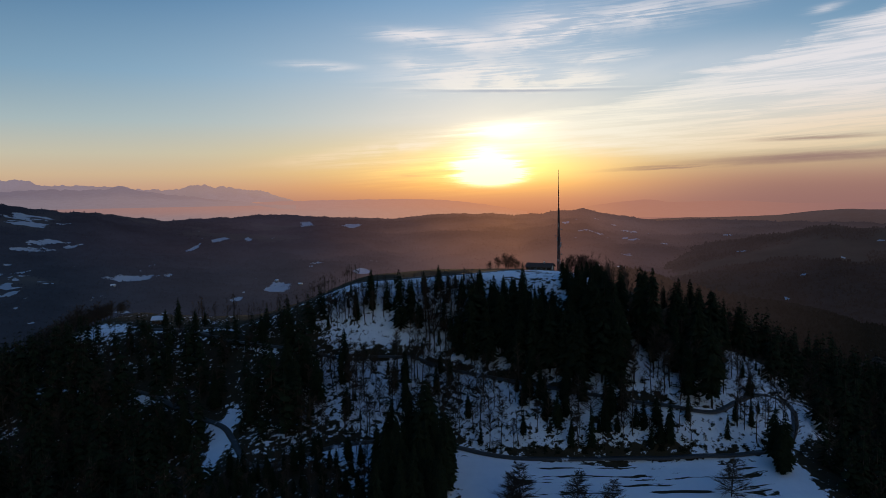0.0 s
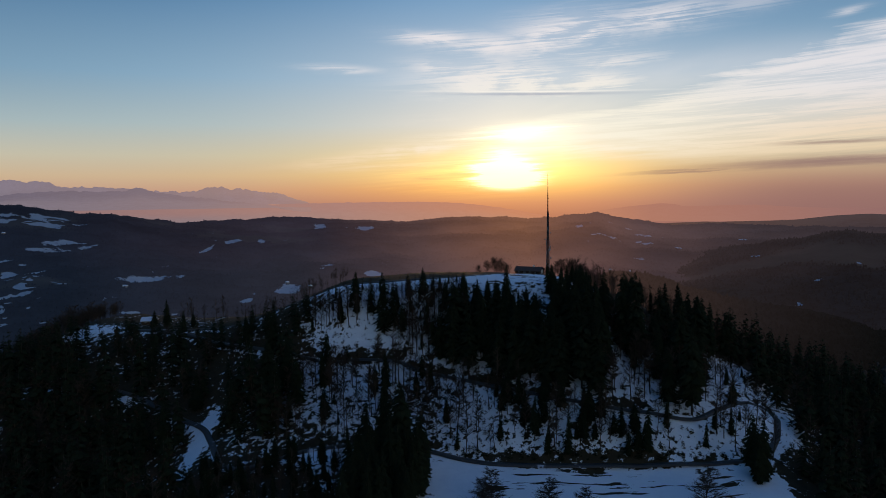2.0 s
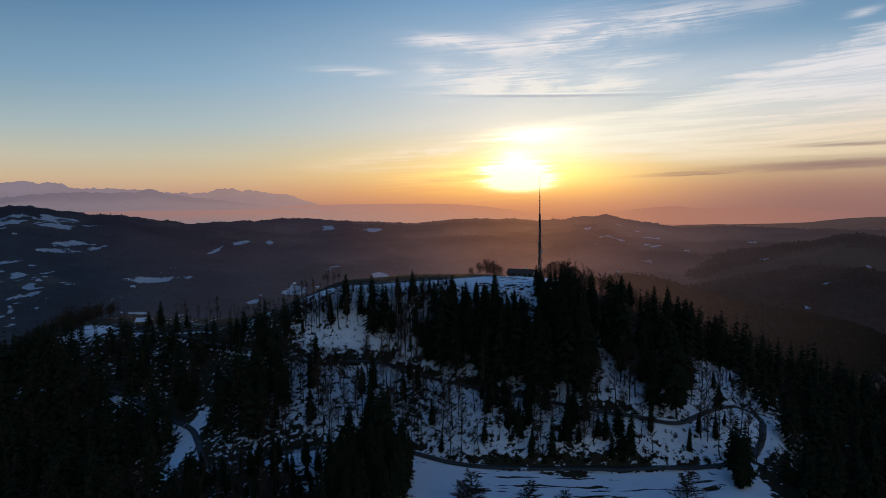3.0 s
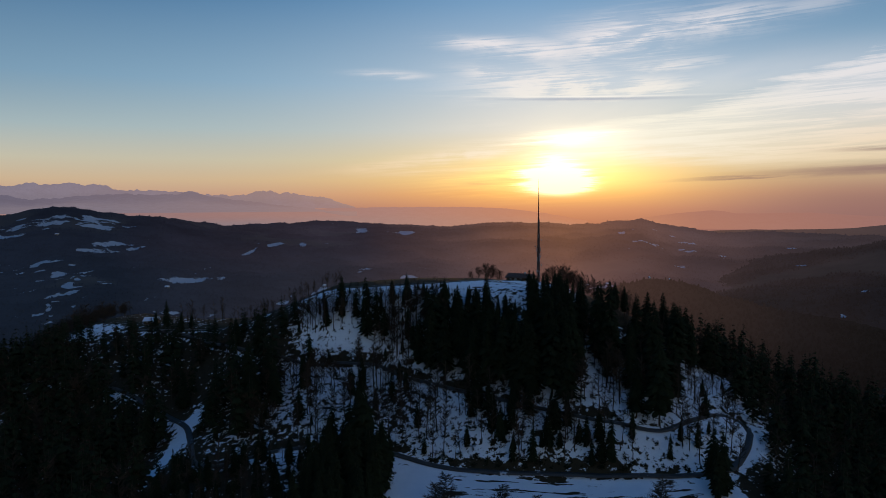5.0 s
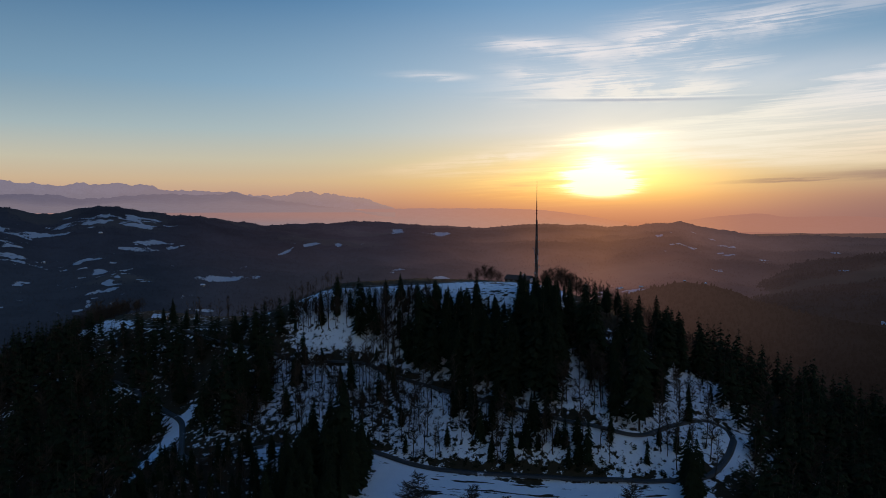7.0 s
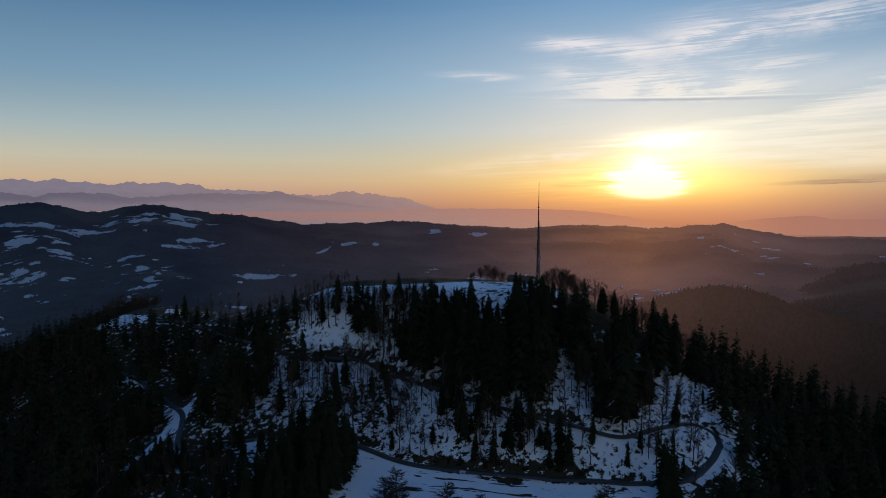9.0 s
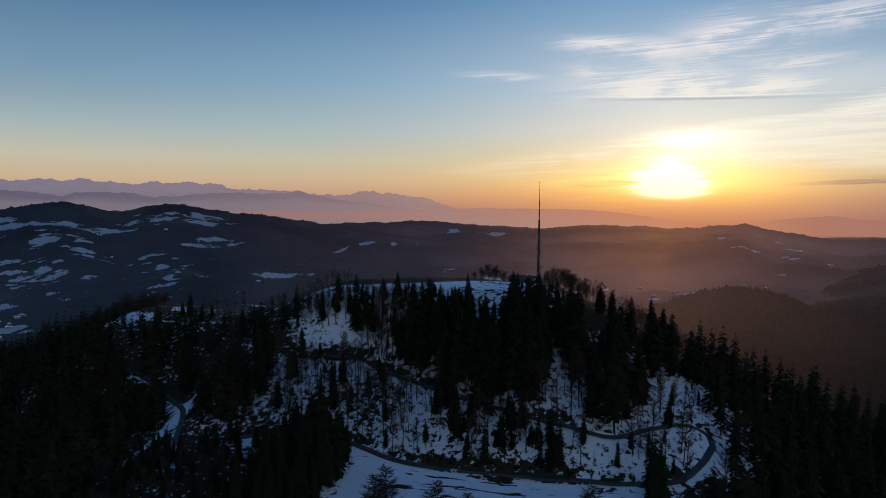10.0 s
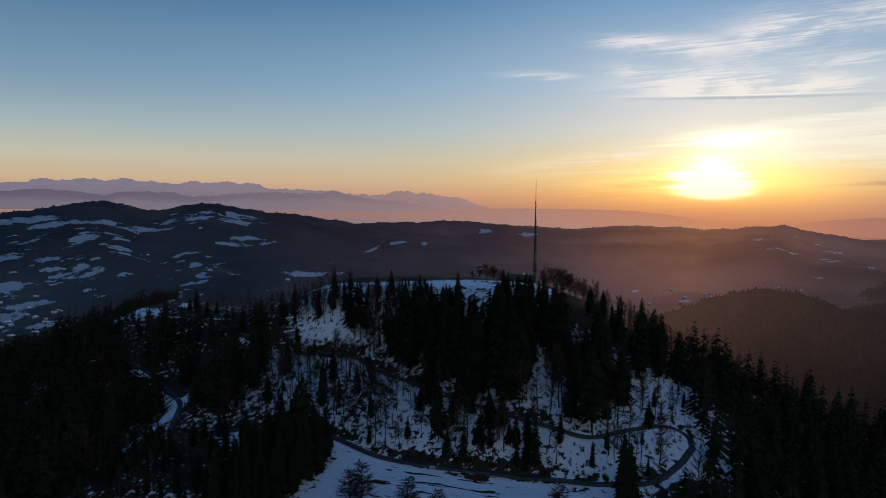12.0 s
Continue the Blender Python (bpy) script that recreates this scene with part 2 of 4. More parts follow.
PLASTER = surface("pale_plaster", tint((0.52, 0.50, 0.46), (0.72, 0.70, 0.66), 0.8), 0.9)
TILES = surface("brown_roof_tiles", tint((0.055, 0.038, 0.030), (0.14, 0.085, 0.062), 1.4, 7.0), 0.8, 0, 0.05, 5.0)
GLASS = surface("dark_window_glass", lambda n, pos: (0.02, 0.025, 0.03), 0.08, 0, specular=0.6)
FAR_WOOD = surface("winter_wood", varied((0.020, 0.017, 0.013), (0.095, 0.066, 0.048), 0.05), 0.95)
SNOW = surface("roof_snow", tint((0.66, 0.69, 0.76), (0.82, 0.84, 0.88), 0.3), 0.8)
OLD_PLASTER = surface("grey_render", tint((0.20, 0.18, 0.16), (0.36, 0.33, 0.30), 0.4), 0.9)
PANEL = surface("grey_antenna_cover", tint((0.16, 0.16, 0.17), (0.32, 0.32, 0.32), 0.9), 0.6)


# ---- shape of the land (metres; x right, y ahead, z up) ----
CX, CY = 52.0, 0.0


def smooth(a, b, v):
    u = np.clip((np.asarray(v, float) - a) / (b - a), 0, 1)
    return u * u * (3 - 2 * u)


def lattice(ix, iy, seed):
    n = (ix * 374761393 + iy * 668265263 + seed * 144665) & 0x7FFFFFFF
    n = ((n ^ (n >> 13)) * 1274126177) & 0x7FFFFFFF
    return ((n ^ (n >> 16)) & 0xFFFF) / 65535.0


def value_noise(x, y, seed):
    """Value noise, 0 to 1, on arrays."""
    x, y = np.asarray(x, float), np.asarray(y, float)
    ix, iy = np.floor(x).astype(np.int64), np.floor(y).astype(np.int64)
    u, v = x - ix, y - iy
    u, v = u * u * (3 - 2 * u), v * v * (3 - 2 * v)
    a, b = lattice(ix, iy, seed), lattice(ix + 1, iy, seed)
    c, d = lattice(ix, iy + 1, seed), lattice(ix + 1, iy + 1, seed)
    return (a * (1 - u) + b * u) * (1 - v) + (c * (1 - u) + d * u) * v


def fractal(x, y, size, seed, octaves=4):
    total, amount, weight = 0.0, 1.0, 0.0
    for k in range(octaves):
        total = total + amount * (value_noise(np.asarray(x) / size, np.asarray(y) / size, seed + k) - 0.5)
        weight += amount
        amount, size = amount * 0.5, size * 0.5
    return 2 * total / weight


# cross-sections of the wooded hill: crest, the terrace of the upper lane, and the foot by the lower lane
SECTION_X = [-420, -260, -170, -130, -95, -75, -40, 0, 30, 60, 85, 100, 120, 160, 240, 420]
CREST_Y = [380, 370, 352, 340, 335, 330, 322, 312, 304, 302, 305, 303, 300, 300, 300, 300]
CREST_Z = [95, 125, 160, 159, 160, 167, 181, 185, 185.5, 184.5, 175, 166, 154, 137, 112, 70]
SHELF_Y = [310, 305, 304, 295, 285, 272, 290, 284, 266, 250, 240, 246, 257, 260, 260, 260]
SHELF_Z = [75, 105, 139, 140, 136, 135, 150, 149, 149.5, 149, 146, 145, 144.6, 126, 98, 60]
FOOT_Y = [240, 240, 250, 252, 250, 240, 243, 243, 238, 234, 229, 226, 224, 222, 220, 220]
FOOT_Z = [45, 75, 106, 114, 121, 130, 132.3, 130.5, 130, 130.5, 133, 136, 132, 116, 88, 50]
STEP, X0, Y0, NX, NY = 4.0, -520.0, -60.0, 261, 301


def hill_grid():
    xs, ys = X0 + STEP * np.arange(NX), Y0 + STEP * np.arange(NY)
    cols = [np.interp(xs, SECTION_X, v) for v in (FOOT_Y, FOOT_Z, SHELF_Y, SHELF_Z, CREST_Y, CREST_Z)]
    grid = np.empty((NX, NY))
    for i, (fy, fz, sy, sz, cy, cz) in enumerate(zip(*cols)):
        ky = [-60, fy - 120, fy - 40, fy - 4, fy + 1, sy - 3, sy + 2, cy - 4, cy + 12, cy + 48, cy + 90, cy + 190, cy + 420, 1200]
        kz = [fz - 62, fz - 28, fz - 7, fz - 0.6, fz, sz - 0.4, sz, cz - 0.8, cz + 0.4, cz - 2.6, cz - 18, cz - 62, 30, 20]
        grid[i] = np.interp(ys, ky, kz)
    for _ in range(2):
        for axis in (0, 1):
            grid = (np.roll(grid, 1, axis) + 2 * grid + np.roll(grid, -1, axis)) / 4
    return grid


HILL = hill_grid()


def hill_height(x, y):
    u = np.clip((np.asarray(x, float) - X0) / STEP, 0, NX - 1.001)
    v = np.clip((np.asarray(y, float) - Y0) / STEP, 0, NY - 1.001)
    i, j = u.astype(int), v.astype(int)
    u, v = u - i, v - j
    return (HILL[i, j] * (1 - u) + HILL[i + 1, j] * u) * (1 - v) + (HILL[i, j + 1] * (1 - u) + HILL[i + 1, j + 1] * u) * v


def bump(x, y, px, py, height, along, across, turn):
    c, s = math.cos(radians(turn)), math.sin(radians(turn))
    u, v = (x - px) * c + (y - py) * s, -(x - px) * s + (y - py) * c
    return height * np.exp(-(u / along) ** 2 - (v / across) ** 2)


def valley_height(x, y):
    h = 30 + 16 * fractal(x, y, 420, 3) + 9 * fractal(x, y, 130, 9, 3)
    h = h - 24 + bump(x, y, -520, 980, 18, 260, 130, 30)
    return h


def land_height(x, y):
    x, y = np.asarray(x, float), np.asarray(y, float)
    far = np.maximum(smooth(330, 520, np.abs(x)), smooth(560, 860, y))
    far = np.maximum(far, smooth(40, -60, y))
    rough = 0.9 * fractal(x, y, 16, 21, 3) + 1.6 * fractal(x, y, 60, 5, 2)
    near = hill_height(x, y) + rough * smooth(0.0, 6.0, lane_distance(x, y)) * (1 - far)
    h = near * (1 - far) + valley_height(x, y) * far
    return h


# lanes, as plan lines
LOWER_LANE = [(-175, 308), (-130, 297), (-105, 284), (-86, 271), (-78, 259), (-72, 247), (-67, 239), (-58, 237), (-41, 245), (-22, 249),
              (-4, 248.5), (17, 240.5), (37, 236.5), (53, 234.5), (80, 229), (98, 226.5), (109, 230), (117, 240), (121.5, 250)]
UPPER_LANE = [(121.5, 250), (120, 256), (113, 257.5), (102, 250), (90, 241), (76, 243.5), (57, 250), (27, 266.5), (-6, 287), (-26, 292),
              (-45, 294), (-70, 305), (-95, 322), (-118, 334), (-140, 340)]
RIDGE_LANE = [(-140, 340), (-105, 336), (-75, 333), (-40, 325), (-10, 317), (10, 314), (30, 322), (45, 336)]


def spline(points, step=2.0):
    p = np.array(points, float)
    p = np.vstack([2 * p[0] - p[1], p, 2 * p[-1] - p[-2]])
    out = []
    for a, b, c, d in zip(p[:-3], p[1:-2], p[2:-1], p[3:]):
        n = max(2, int(np.linalg.norm(c - b) / step))
        for t in np.arange(n) / n:
            out.append(0.5 * (2 * b + (c - a) * t + (2 * a - 5 * b + 4 * c - d) * t * t + (3 * b - a - 3 * c + d) * t ** 3))
    return np.array(out + [p[-2]])


LANES = {"lower": spline(LOWER_LANE), "upper": spline(UPPER_LANE), "ridge": spline(RIDGE_LANE)}
LANE_POINTS = np.vstack([LANES["lower"], LANES["upper"], LANES["ridge"]])


def lane_distance(x, y):
    x, y = np.broadcast_arrays(np.asarray(x, float), np.asarray(y, float))
    flat = np.stack([x.ravel(), y.ravel()], 1)
    best = np.full(len(flat), 1e9)
    near = (np.abs(flat[:, 0] + 20) < 190) & (np.abs(flat[:, 1] - 285) < 90)
    idx = np.nonzero(near)[0]
    for part_idx in np.array_split(idx, max(1, len(idx) // 4000)):
        if len(part_idx):
            d = np.hypot(flat[part_idx, None, 0] - LANE_POINTS[None, :, 0], flat[part_idx, None, 1] - LANE_POINTS[None, :, 1])
            best[part_idx] = d.min(1)
    return best.reshape(x.shape)


# ---- building helpers ----


def mesh_object(name, verts, faces, material, parent=None, label="", attributes=None, shade=False):
    me = bpy.data.meshes.new(name)
    me.from_pydata([tuple(v) for v in verts], [], faces)
    for key, values in (attributes or {}).items():
        me.attributes.new(key, "FLOAT", "POINT").data.foreach_set("value", np.asarray(values, np.float32))
    if shade:
        me.polygons.foreach_set("use_smooth", [True] * len(me.polygons))
    for m in material if isinstance(material, (list, tuple)) else [material]:
        me.materials.append(m)
    me.update()
    ob = new(name, me)
    ob.parent = parent
    return tagged(ob, label)


def part(name, bm, material, parent=None, label=""):
    me = bpy.data.meshes.new(name)
    bm.to_mesh(me)
    bm.free()
    me.materials.append(material)
    ob = new(name, me)
    ob.parent = parent
    return tagged(ob, label)


def box(bm, lo, hi, bevel=0.0):
    mid, size = (Vector(lo) + Vector(hi)) / 2, Vector(hi) - Vector(lo)
    geo = bmesh.ops.create_cube(bm, size=1.0, matrix=Matrix.LocRotScale(mid, None, size))
    if bevel:
        edges = list({e for v in geo["verts"] for e in v.link_edges})
        bmesh.ops.bevel(bm, geom=edges, offset=bevel, segments=1, affect="EDGES")
    return bm


def bar(bm, a, b, r, sides=6, r2=None):
    a, b = Vector(a), Vector(b)
    way = b - a
    m = Matrix.Translation((a + b) / 2) @ way.to_track_quat("Z", "Y").to_matrix().to_4x4()
    bmesh.ops.create_cone(bm, cap_ends=True, segments=sides, radius1=r, radius2=r if r2 is None else r2, depth=way.length, matrix=m)
    return bm


def ground_at(x, y):
    return float(land_height(np.array([x]), np.array([y]))[0])


# ---- ground: one sheet to the horizon ----


def snow_fields(x, y):
    """Snow cover, 0 to 1, far from the hill."""
    s = 0.12 + 0.34 * smooth(0.15, 0.6, fractal(x, y, 100, 41, 3)) * smooth(100, -500, x) + 0.22 * smooth(0.45, 0.8, fractal(x, y, 60, 47, 2))
    for px, py, a, b, turn in ((-690, 1590, 120, 20, 6), (-330, 1120, 42, 20, 20), (-255, 1010, 20, 12, 0), (405, 1024, 22, 6, 0), (-560, 640, 70, 22, 40),
                               (250, 1330, 40, 16, 30), (310, 1420, 30, 14, 60), (-990, 1330, 170, 30, 25), (-700, 960, 110, 30, 35), (-880, 1050, 150, 26, 20)):
        s = np.maximum(s, bump(x, y, px, py, 0.95, a, b, turn))
    return s


def hill_snow(x, y):
    low = smooth(266, 256, y)
    brink = 128 - 18 * smooth(244, 228, y)
    open_slope = smooth(-62 - 20 * low, -46 - 20 * low, x) * smooth(brink + 10, brink - 6, x) * (1 - 0.4 * low * smooth(-30, -50, x))
    s = 0.30 + (0.28 + 0.04 * smooth(-10, 20, x)) * open_slope + 0.20 * fractal(x, y, 18, 31, 3)
    ragged = 1 + 0.8 * fractal(x, y, 9, 35, 2)
    s = s - (0.06 + 0.26 * smooth(-0.15, 0.4, fractal(x, y, 8, 39, 2))) * np.exp(-(lane_distance(x, y - 2.7) / (1.6 * ragged + 0.3)) ** 2)
    s = s + 0.25 * np.exp(-(lane_distance(x, y + 2.6) / 1.3) ** 2)
    # earth banks cut above the lanes
    cut = smooth(-36, -26, x) * smooth(70, 52, x) * smooth(256, 262, y) + smooth(18, 34, x) * smooth(104, 94, x) * smooth(248, 242, y)
    s = s - 0.30 * cut * smooth(-0.35, 0.15, fractal(x, y, 7, 36, 2)) * np.exp(-(lane_distance(x, y - 1.2) / (2.4 * ragged + 0.4)) ** 2)
    for px, py, a, b, amount in ((-166, 344, 16, 7, 0.5), (-83, 262, 3.2, 14, 0.85), (-83.5, 234, 2.8, 18, 0.75), (-28, 299, 14, 6, 0.25), (-120, 292, 12, 4, 0.25), (-4, 311, 46, 3, 0.25)):
        s = s + bump(x, y, px, py, amount, a, b, 0)
    s = s - 0.17 * smooth(6, -4, x) * smooth(-3, -9, y - np.interp(x, SECTION_X, FOOT_Y))
    track = np.interp(x, [-75, -40, -10, 10, 30, 45, 80], [333, 325, 317, 314, 322, 336, 332])
    s = s - 0.6 * smooth(0.5, 2.5, y - track) * smooth(-110, -80, x) * smooth(150, 110, x)
    s = s - 0.45 * smooth(64, 74, x) * smooth(-16, -6, y - np.interp(x, SECTION_X, CREST_Y))
    return s + 0.45 * field_mask(x, y)


def field_mask(x, y):
    """The open snow field below the lower lane."""
    foot = np.interp(x, SECTION_X, FOOT_Y)
    return smooth(3, 7, x - np.maximum(0, 232 - y) * 0.05) * smooth(112, 106, x) * smooth(0, -5, y - foot) * smooth(165, 180, y)


def build_ground():
    az = np.concatenate([np.arange(-64, 46, 0.24), np.linspace(46, 296, 60)[:-1]])
    r = np.concatenate([np.linspace(2, 150, 10)[:-1], np.arange(150, 430, 2.0), 430 * 1.0125 ** np.arange(0, 197)])
    a, d = np.meshgrid(np.radians(az), r)
    x, y = CX + d * np.sin(a), CY + d * np.cos(a)
    z = land_height(x, y)
    z = z - np.maximum(0, d - 1700) * 0.03
    far = np.maximum(smooth(300, 480, np.abs(x)), smooth(420, 560, y))
    snow = hill_snow(x, y) * (1 - far) + snow_fields(x, y) * far
    wood = far * smooth(-0.40, 0.05, fractal(x, y, 150, 77, 4)) * (1 - smooth(0.4, 0.6, snow))
    field = field_mask(x, y) * smooth(14, 24, x) * smooth(104, 90, x)
    n, m = len(r), len(az)
    verts = np.stack([x.ravel(), y.ravel(), z.ravel()], 1)
    i, j = np.meshgrid(np.arange(n - 1), np.arange(m), indexing="ij")
    k = (j + 1) % m
    faces = np.stack([i * m + j, i * m + k, (i + 1) * m + k, (i + 1) * m + j], -1).reshape(-1, 4)[:, ::-1]
    ob = mesh_object("ground", verts, faces.tolist(), GROUND, None, "", {"snow": snow.ravel(), "wood": wood.ravel(), "field": field.ravel(), "valley": far.ravel()}, True)
    tagged(ob, "snow-patched winter hillside with brown earth and grass", "ground", kind="structure")


build_ground()


def lane_strip(name, line, half, label, material=TARMAC, lift=0.14):
    d = np.gradient(line, axis=0)
    side = np.stack([d[:, 1], -d[:, 0]], 1) / np.linalg.norm(d, axis=1)[:, None]
    offsets = np.array([-half - 0.3, -half, -half * 0.4, half * 0.4, half, half + 0.3])
    drop = np.array([-0.7, 0, 0.05, 0.05, 0, -0.7])
    p = line[:, None, :] + side[:, None, :] * offsets[None, :, None]
    zc = land_height(p[..., 0], p[..., 1])
    z = np.maximum(zc[:, 1:-1].max(1), zc.mean(1))[:, None] + lift + drop[None, :]
    verts = np.concatenate([p, z[..., None]], 2).reshape(-1, 3)
    w = len(offsets)
    faces = [(i * w + j, i * w + j + 1, (i + 1) * w + j + 1, (i + 1) * w + j) for i in range(len(line) - 1) for j in range(w - 1)]
    ob = mesh_object(name, verts, faces, material, None, "", None, True)
    return tagged(ob, label, "road", kind="structure")


lane_strip("road_lower", LANES["lower"], 0.95, "narrow dark wet lane cut along the snowy slope")
lane_strip("road_upper", LANES["upper"], 0.9, "dark wet lane climbing in a hairpin through the wood")
lane_strip("road_ridge", LANES["ridge"], 0.75, "narrow dark track along the crest of the hill")

# ---- distance ----


def hazed_backdrop(name, colours, forest, base=None):
    """A distant backdrop ridge: wood, meadow and snow, with dusk haze painted into its emission by bearing."""
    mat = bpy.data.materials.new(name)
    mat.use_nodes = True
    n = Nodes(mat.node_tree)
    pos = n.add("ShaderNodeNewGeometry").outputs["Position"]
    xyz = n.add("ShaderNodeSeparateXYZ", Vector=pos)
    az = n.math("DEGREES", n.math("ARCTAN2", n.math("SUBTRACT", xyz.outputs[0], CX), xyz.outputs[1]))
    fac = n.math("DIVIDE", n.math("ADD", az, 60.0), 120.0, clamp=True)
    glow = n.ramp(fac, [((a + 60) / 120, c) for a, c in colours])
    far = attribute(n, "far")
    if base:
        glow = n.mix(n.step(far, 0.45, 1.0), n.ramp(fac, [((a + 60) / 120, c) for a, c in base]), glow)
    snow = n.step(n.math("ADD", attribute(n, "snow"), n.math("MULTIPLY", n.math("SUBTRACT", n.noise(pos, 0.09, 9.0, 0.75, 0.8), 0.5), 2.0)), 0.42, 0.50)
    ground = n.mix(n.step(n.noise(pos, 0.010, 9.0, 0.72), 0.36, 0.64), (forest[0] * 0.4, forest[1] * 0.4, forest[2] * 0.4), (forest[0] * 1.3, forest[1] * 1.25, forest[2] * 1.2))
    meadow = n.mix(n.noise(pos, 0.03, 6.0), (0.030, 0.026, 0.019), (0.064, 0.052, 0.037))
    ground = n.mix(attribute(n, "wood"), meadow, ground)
    # far snow is dulled in base colour, as if seen through haze
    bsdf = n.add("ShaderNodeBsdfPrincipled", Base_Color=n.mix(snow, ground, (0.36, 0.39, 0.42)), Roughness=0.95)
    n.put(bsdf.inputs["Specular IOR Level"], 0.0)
    # emission stands in for the sunlit haze in front of the ridge
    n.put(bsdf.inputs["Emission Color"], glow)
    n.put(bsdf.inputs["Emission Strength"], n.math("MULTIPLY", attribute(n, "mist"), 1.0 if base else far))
    out = n.add("ShaderNodeOutputMaterial")
    n.put(out.inputs[0], bsdf.outputs[0])
    return mat


def crown_cover(x, y, z, chance, count, size, seed):
    """Small ragged treetops strewn over a far slope: verts, (triangles, quads), and the grid point under each vert."""
    pick = np.random.default_rng(seed)
    area = np.hypot(x - CX, y) * (chance > 0.35)
    area[-2:] = 0
    spot = pick.choice(x.size, count, p=area.ravel() / area.sum())
    gap = np.hypot(x[1, 0] - x[0, 0], y[1, 0] - y[0, 0])
    h, r = pick.uniform(*size, count), pick.uniform(0.26, 0.48, count)
    r = r * h
    px, py = x.ravel()[spot] + pick.uniform(-0.5, 0.5, count) * gap, y.ravel()[spot] + pick.uniform(-0.5, 0.5, count) * gap
    pz = z.ravel()[spot] - 1.0
    turn = pick.uniform(0, 6.28, count)
    rings = [np.stack([px + r * pick.uniform(-0.2, 0.2, count), py + r * pick.uniform(-0.2, 0.2, count), pz + h], 1)]
    for level, width in ((0.62, 0.85), (0.0, 0.8)):
        for k in range(4):
            a, w = turn + k * 1.571, r * width * pick.uniform(0.65, 1.25, count)
            rings.append(np.stack([px + w * np.cos(a), py + w * np.sin(a), pz + h * (level + pick.uniform(-0.12, 0.12, count))], 1))
    verts = np.stack(rings, 1).reshape(-1, 3)
    o = (np.arange(count) * 9)[:, None]
    tris = np.concatenate([o + np.array([[0, 1 + k, 1 + (k + 1) % 4]]) for k in range(4)])
    quads = np.concatenate([o + np.array([[1 + k, 5 + k, 5 + (k + 1) % 4, 1 + (k + 1) % 4]]) for k in range(4)])
    return verts, (tris, quads), np.repeat(spot, 9)


def ridge(name, crest_az, crest_z, crest_d, foot, foot_z, material, label, detail=5.0, seed=0, az_range=(-64, 46), rows=60, profile=1.3, snowy=None, az_step=0.15, back=0.08, jag=0.0, canopy=0.0, wooded=0.0, crowns=0, crown_size=(5.0, 9.0), pool=0.0):
    az = np.arange(az_range[0], az_range[1], az_step)
    top = np.interp(az, crest_az, crest_z)
    kernel = np.array([1, 2, 3, 2, 1.0]) / 9
    top = np.convolve(np.pad(top, 2, "edge"), kernel, "valid")
    top = top + jag * (0.35 - np.abs(fractal(az, az * 0 + seed, 1.1, seed + 7, 5))) + jag * 0.45 * (0.3 - np.abs(fractal(az, az * 0, 0.6, seed + 9, 4))) * 2
    dist = np.interp(az, crest_az, np.broadcast_to(np.asarray(crest_d, float), (len(crest_az),)))
    s = np.concatenate([np.linspace(0, 1, rows), [1 + back * 0.5, 1 + back]])
    a, t = np.meshgrid(np.radians(az), s)
    d = foot + (dist[None, :] - foot) * t
    x, y = CX + d * np.sin(a), CY + d * np.cos(a)
    rise = np.where(t <= 1, np.clip(t, 0, 1) ** profile, 1 - (t - 1) / back * 0.35)
    z = foot_z + (top[None, :] - foot_z) * rise
    fold = fractal(x, y, 330, seed + 1, 4)
    z = z + detail * 7 * fold * np.sin(np.pi * np.clip(t, 0, 1)) ** 0.8
    z = z + detail * fractal(x, y, 60, seed + 2, 3) * smooth(0, 0.3, t)
    snow = snowy(x, y, t, np.degrees(a)) if snowy else np.zeros_like(x)
    woods = smooth(-0.50, -0.22, fractal(x, y, 260, seed + 4, 4)) * (1 - smooth(0.35, 0.6, snow))
    woods = np.maximum(woods, wooded)
    z = z + canopy * woods * (0.5 + 0.9 * value_noise(x / 6, y / 6, seed + 5) + 0.7 * value_noise(x / 23, y / 23, seed + 6)) * smooth(0, 0.1, t)
    n, m = x.shape
    i, j = np.meshgrid(np.arange(n - 1), np.arange(m - 1), indexing="ij")
    faces = np.stack([i * m + j, (i + 1) * m + j, (i + 1) * m + j + 1, i * m + j + 1], -1).reshape(-1, 4)
    # weight of the emitted haze colour, growing towards the crest
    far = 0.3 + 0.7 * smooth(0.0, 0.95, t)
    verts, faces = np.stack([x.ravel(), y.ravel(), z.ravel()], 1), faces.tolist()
    # emission is painted stronger in the folds, as pooled mist
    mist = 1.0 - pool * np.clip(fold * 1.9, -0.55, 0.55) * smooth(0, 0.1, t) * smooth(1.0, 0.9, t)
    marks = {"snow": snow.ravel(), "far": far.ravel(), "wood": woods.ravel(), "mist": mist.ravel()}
    ob = mesh_object(name, verts, faces, material, None, "", marks, True)
    if crowns:
        cv, cf, ci = crown_cover(x, y, z, woods * (snow < 0.34), crowns, crown_size, seed)
        tops = mesh_object("far_treetops", cv, cf[0].tolist() + cf[1].tolist(), material, None, "",
                           {"snow": np.full(len(cv), -2.0), "far": marks["far"][ci], "wood": np.ones(len(cv)), "mist": marks["mist"][ci] * 0.92}, True)
        tagged(tops, "leafless and dark treetops on " + label, "trees", kind="stuff")
    return tagged(ob, label, "hills", kind="structure"), (x, y, z)


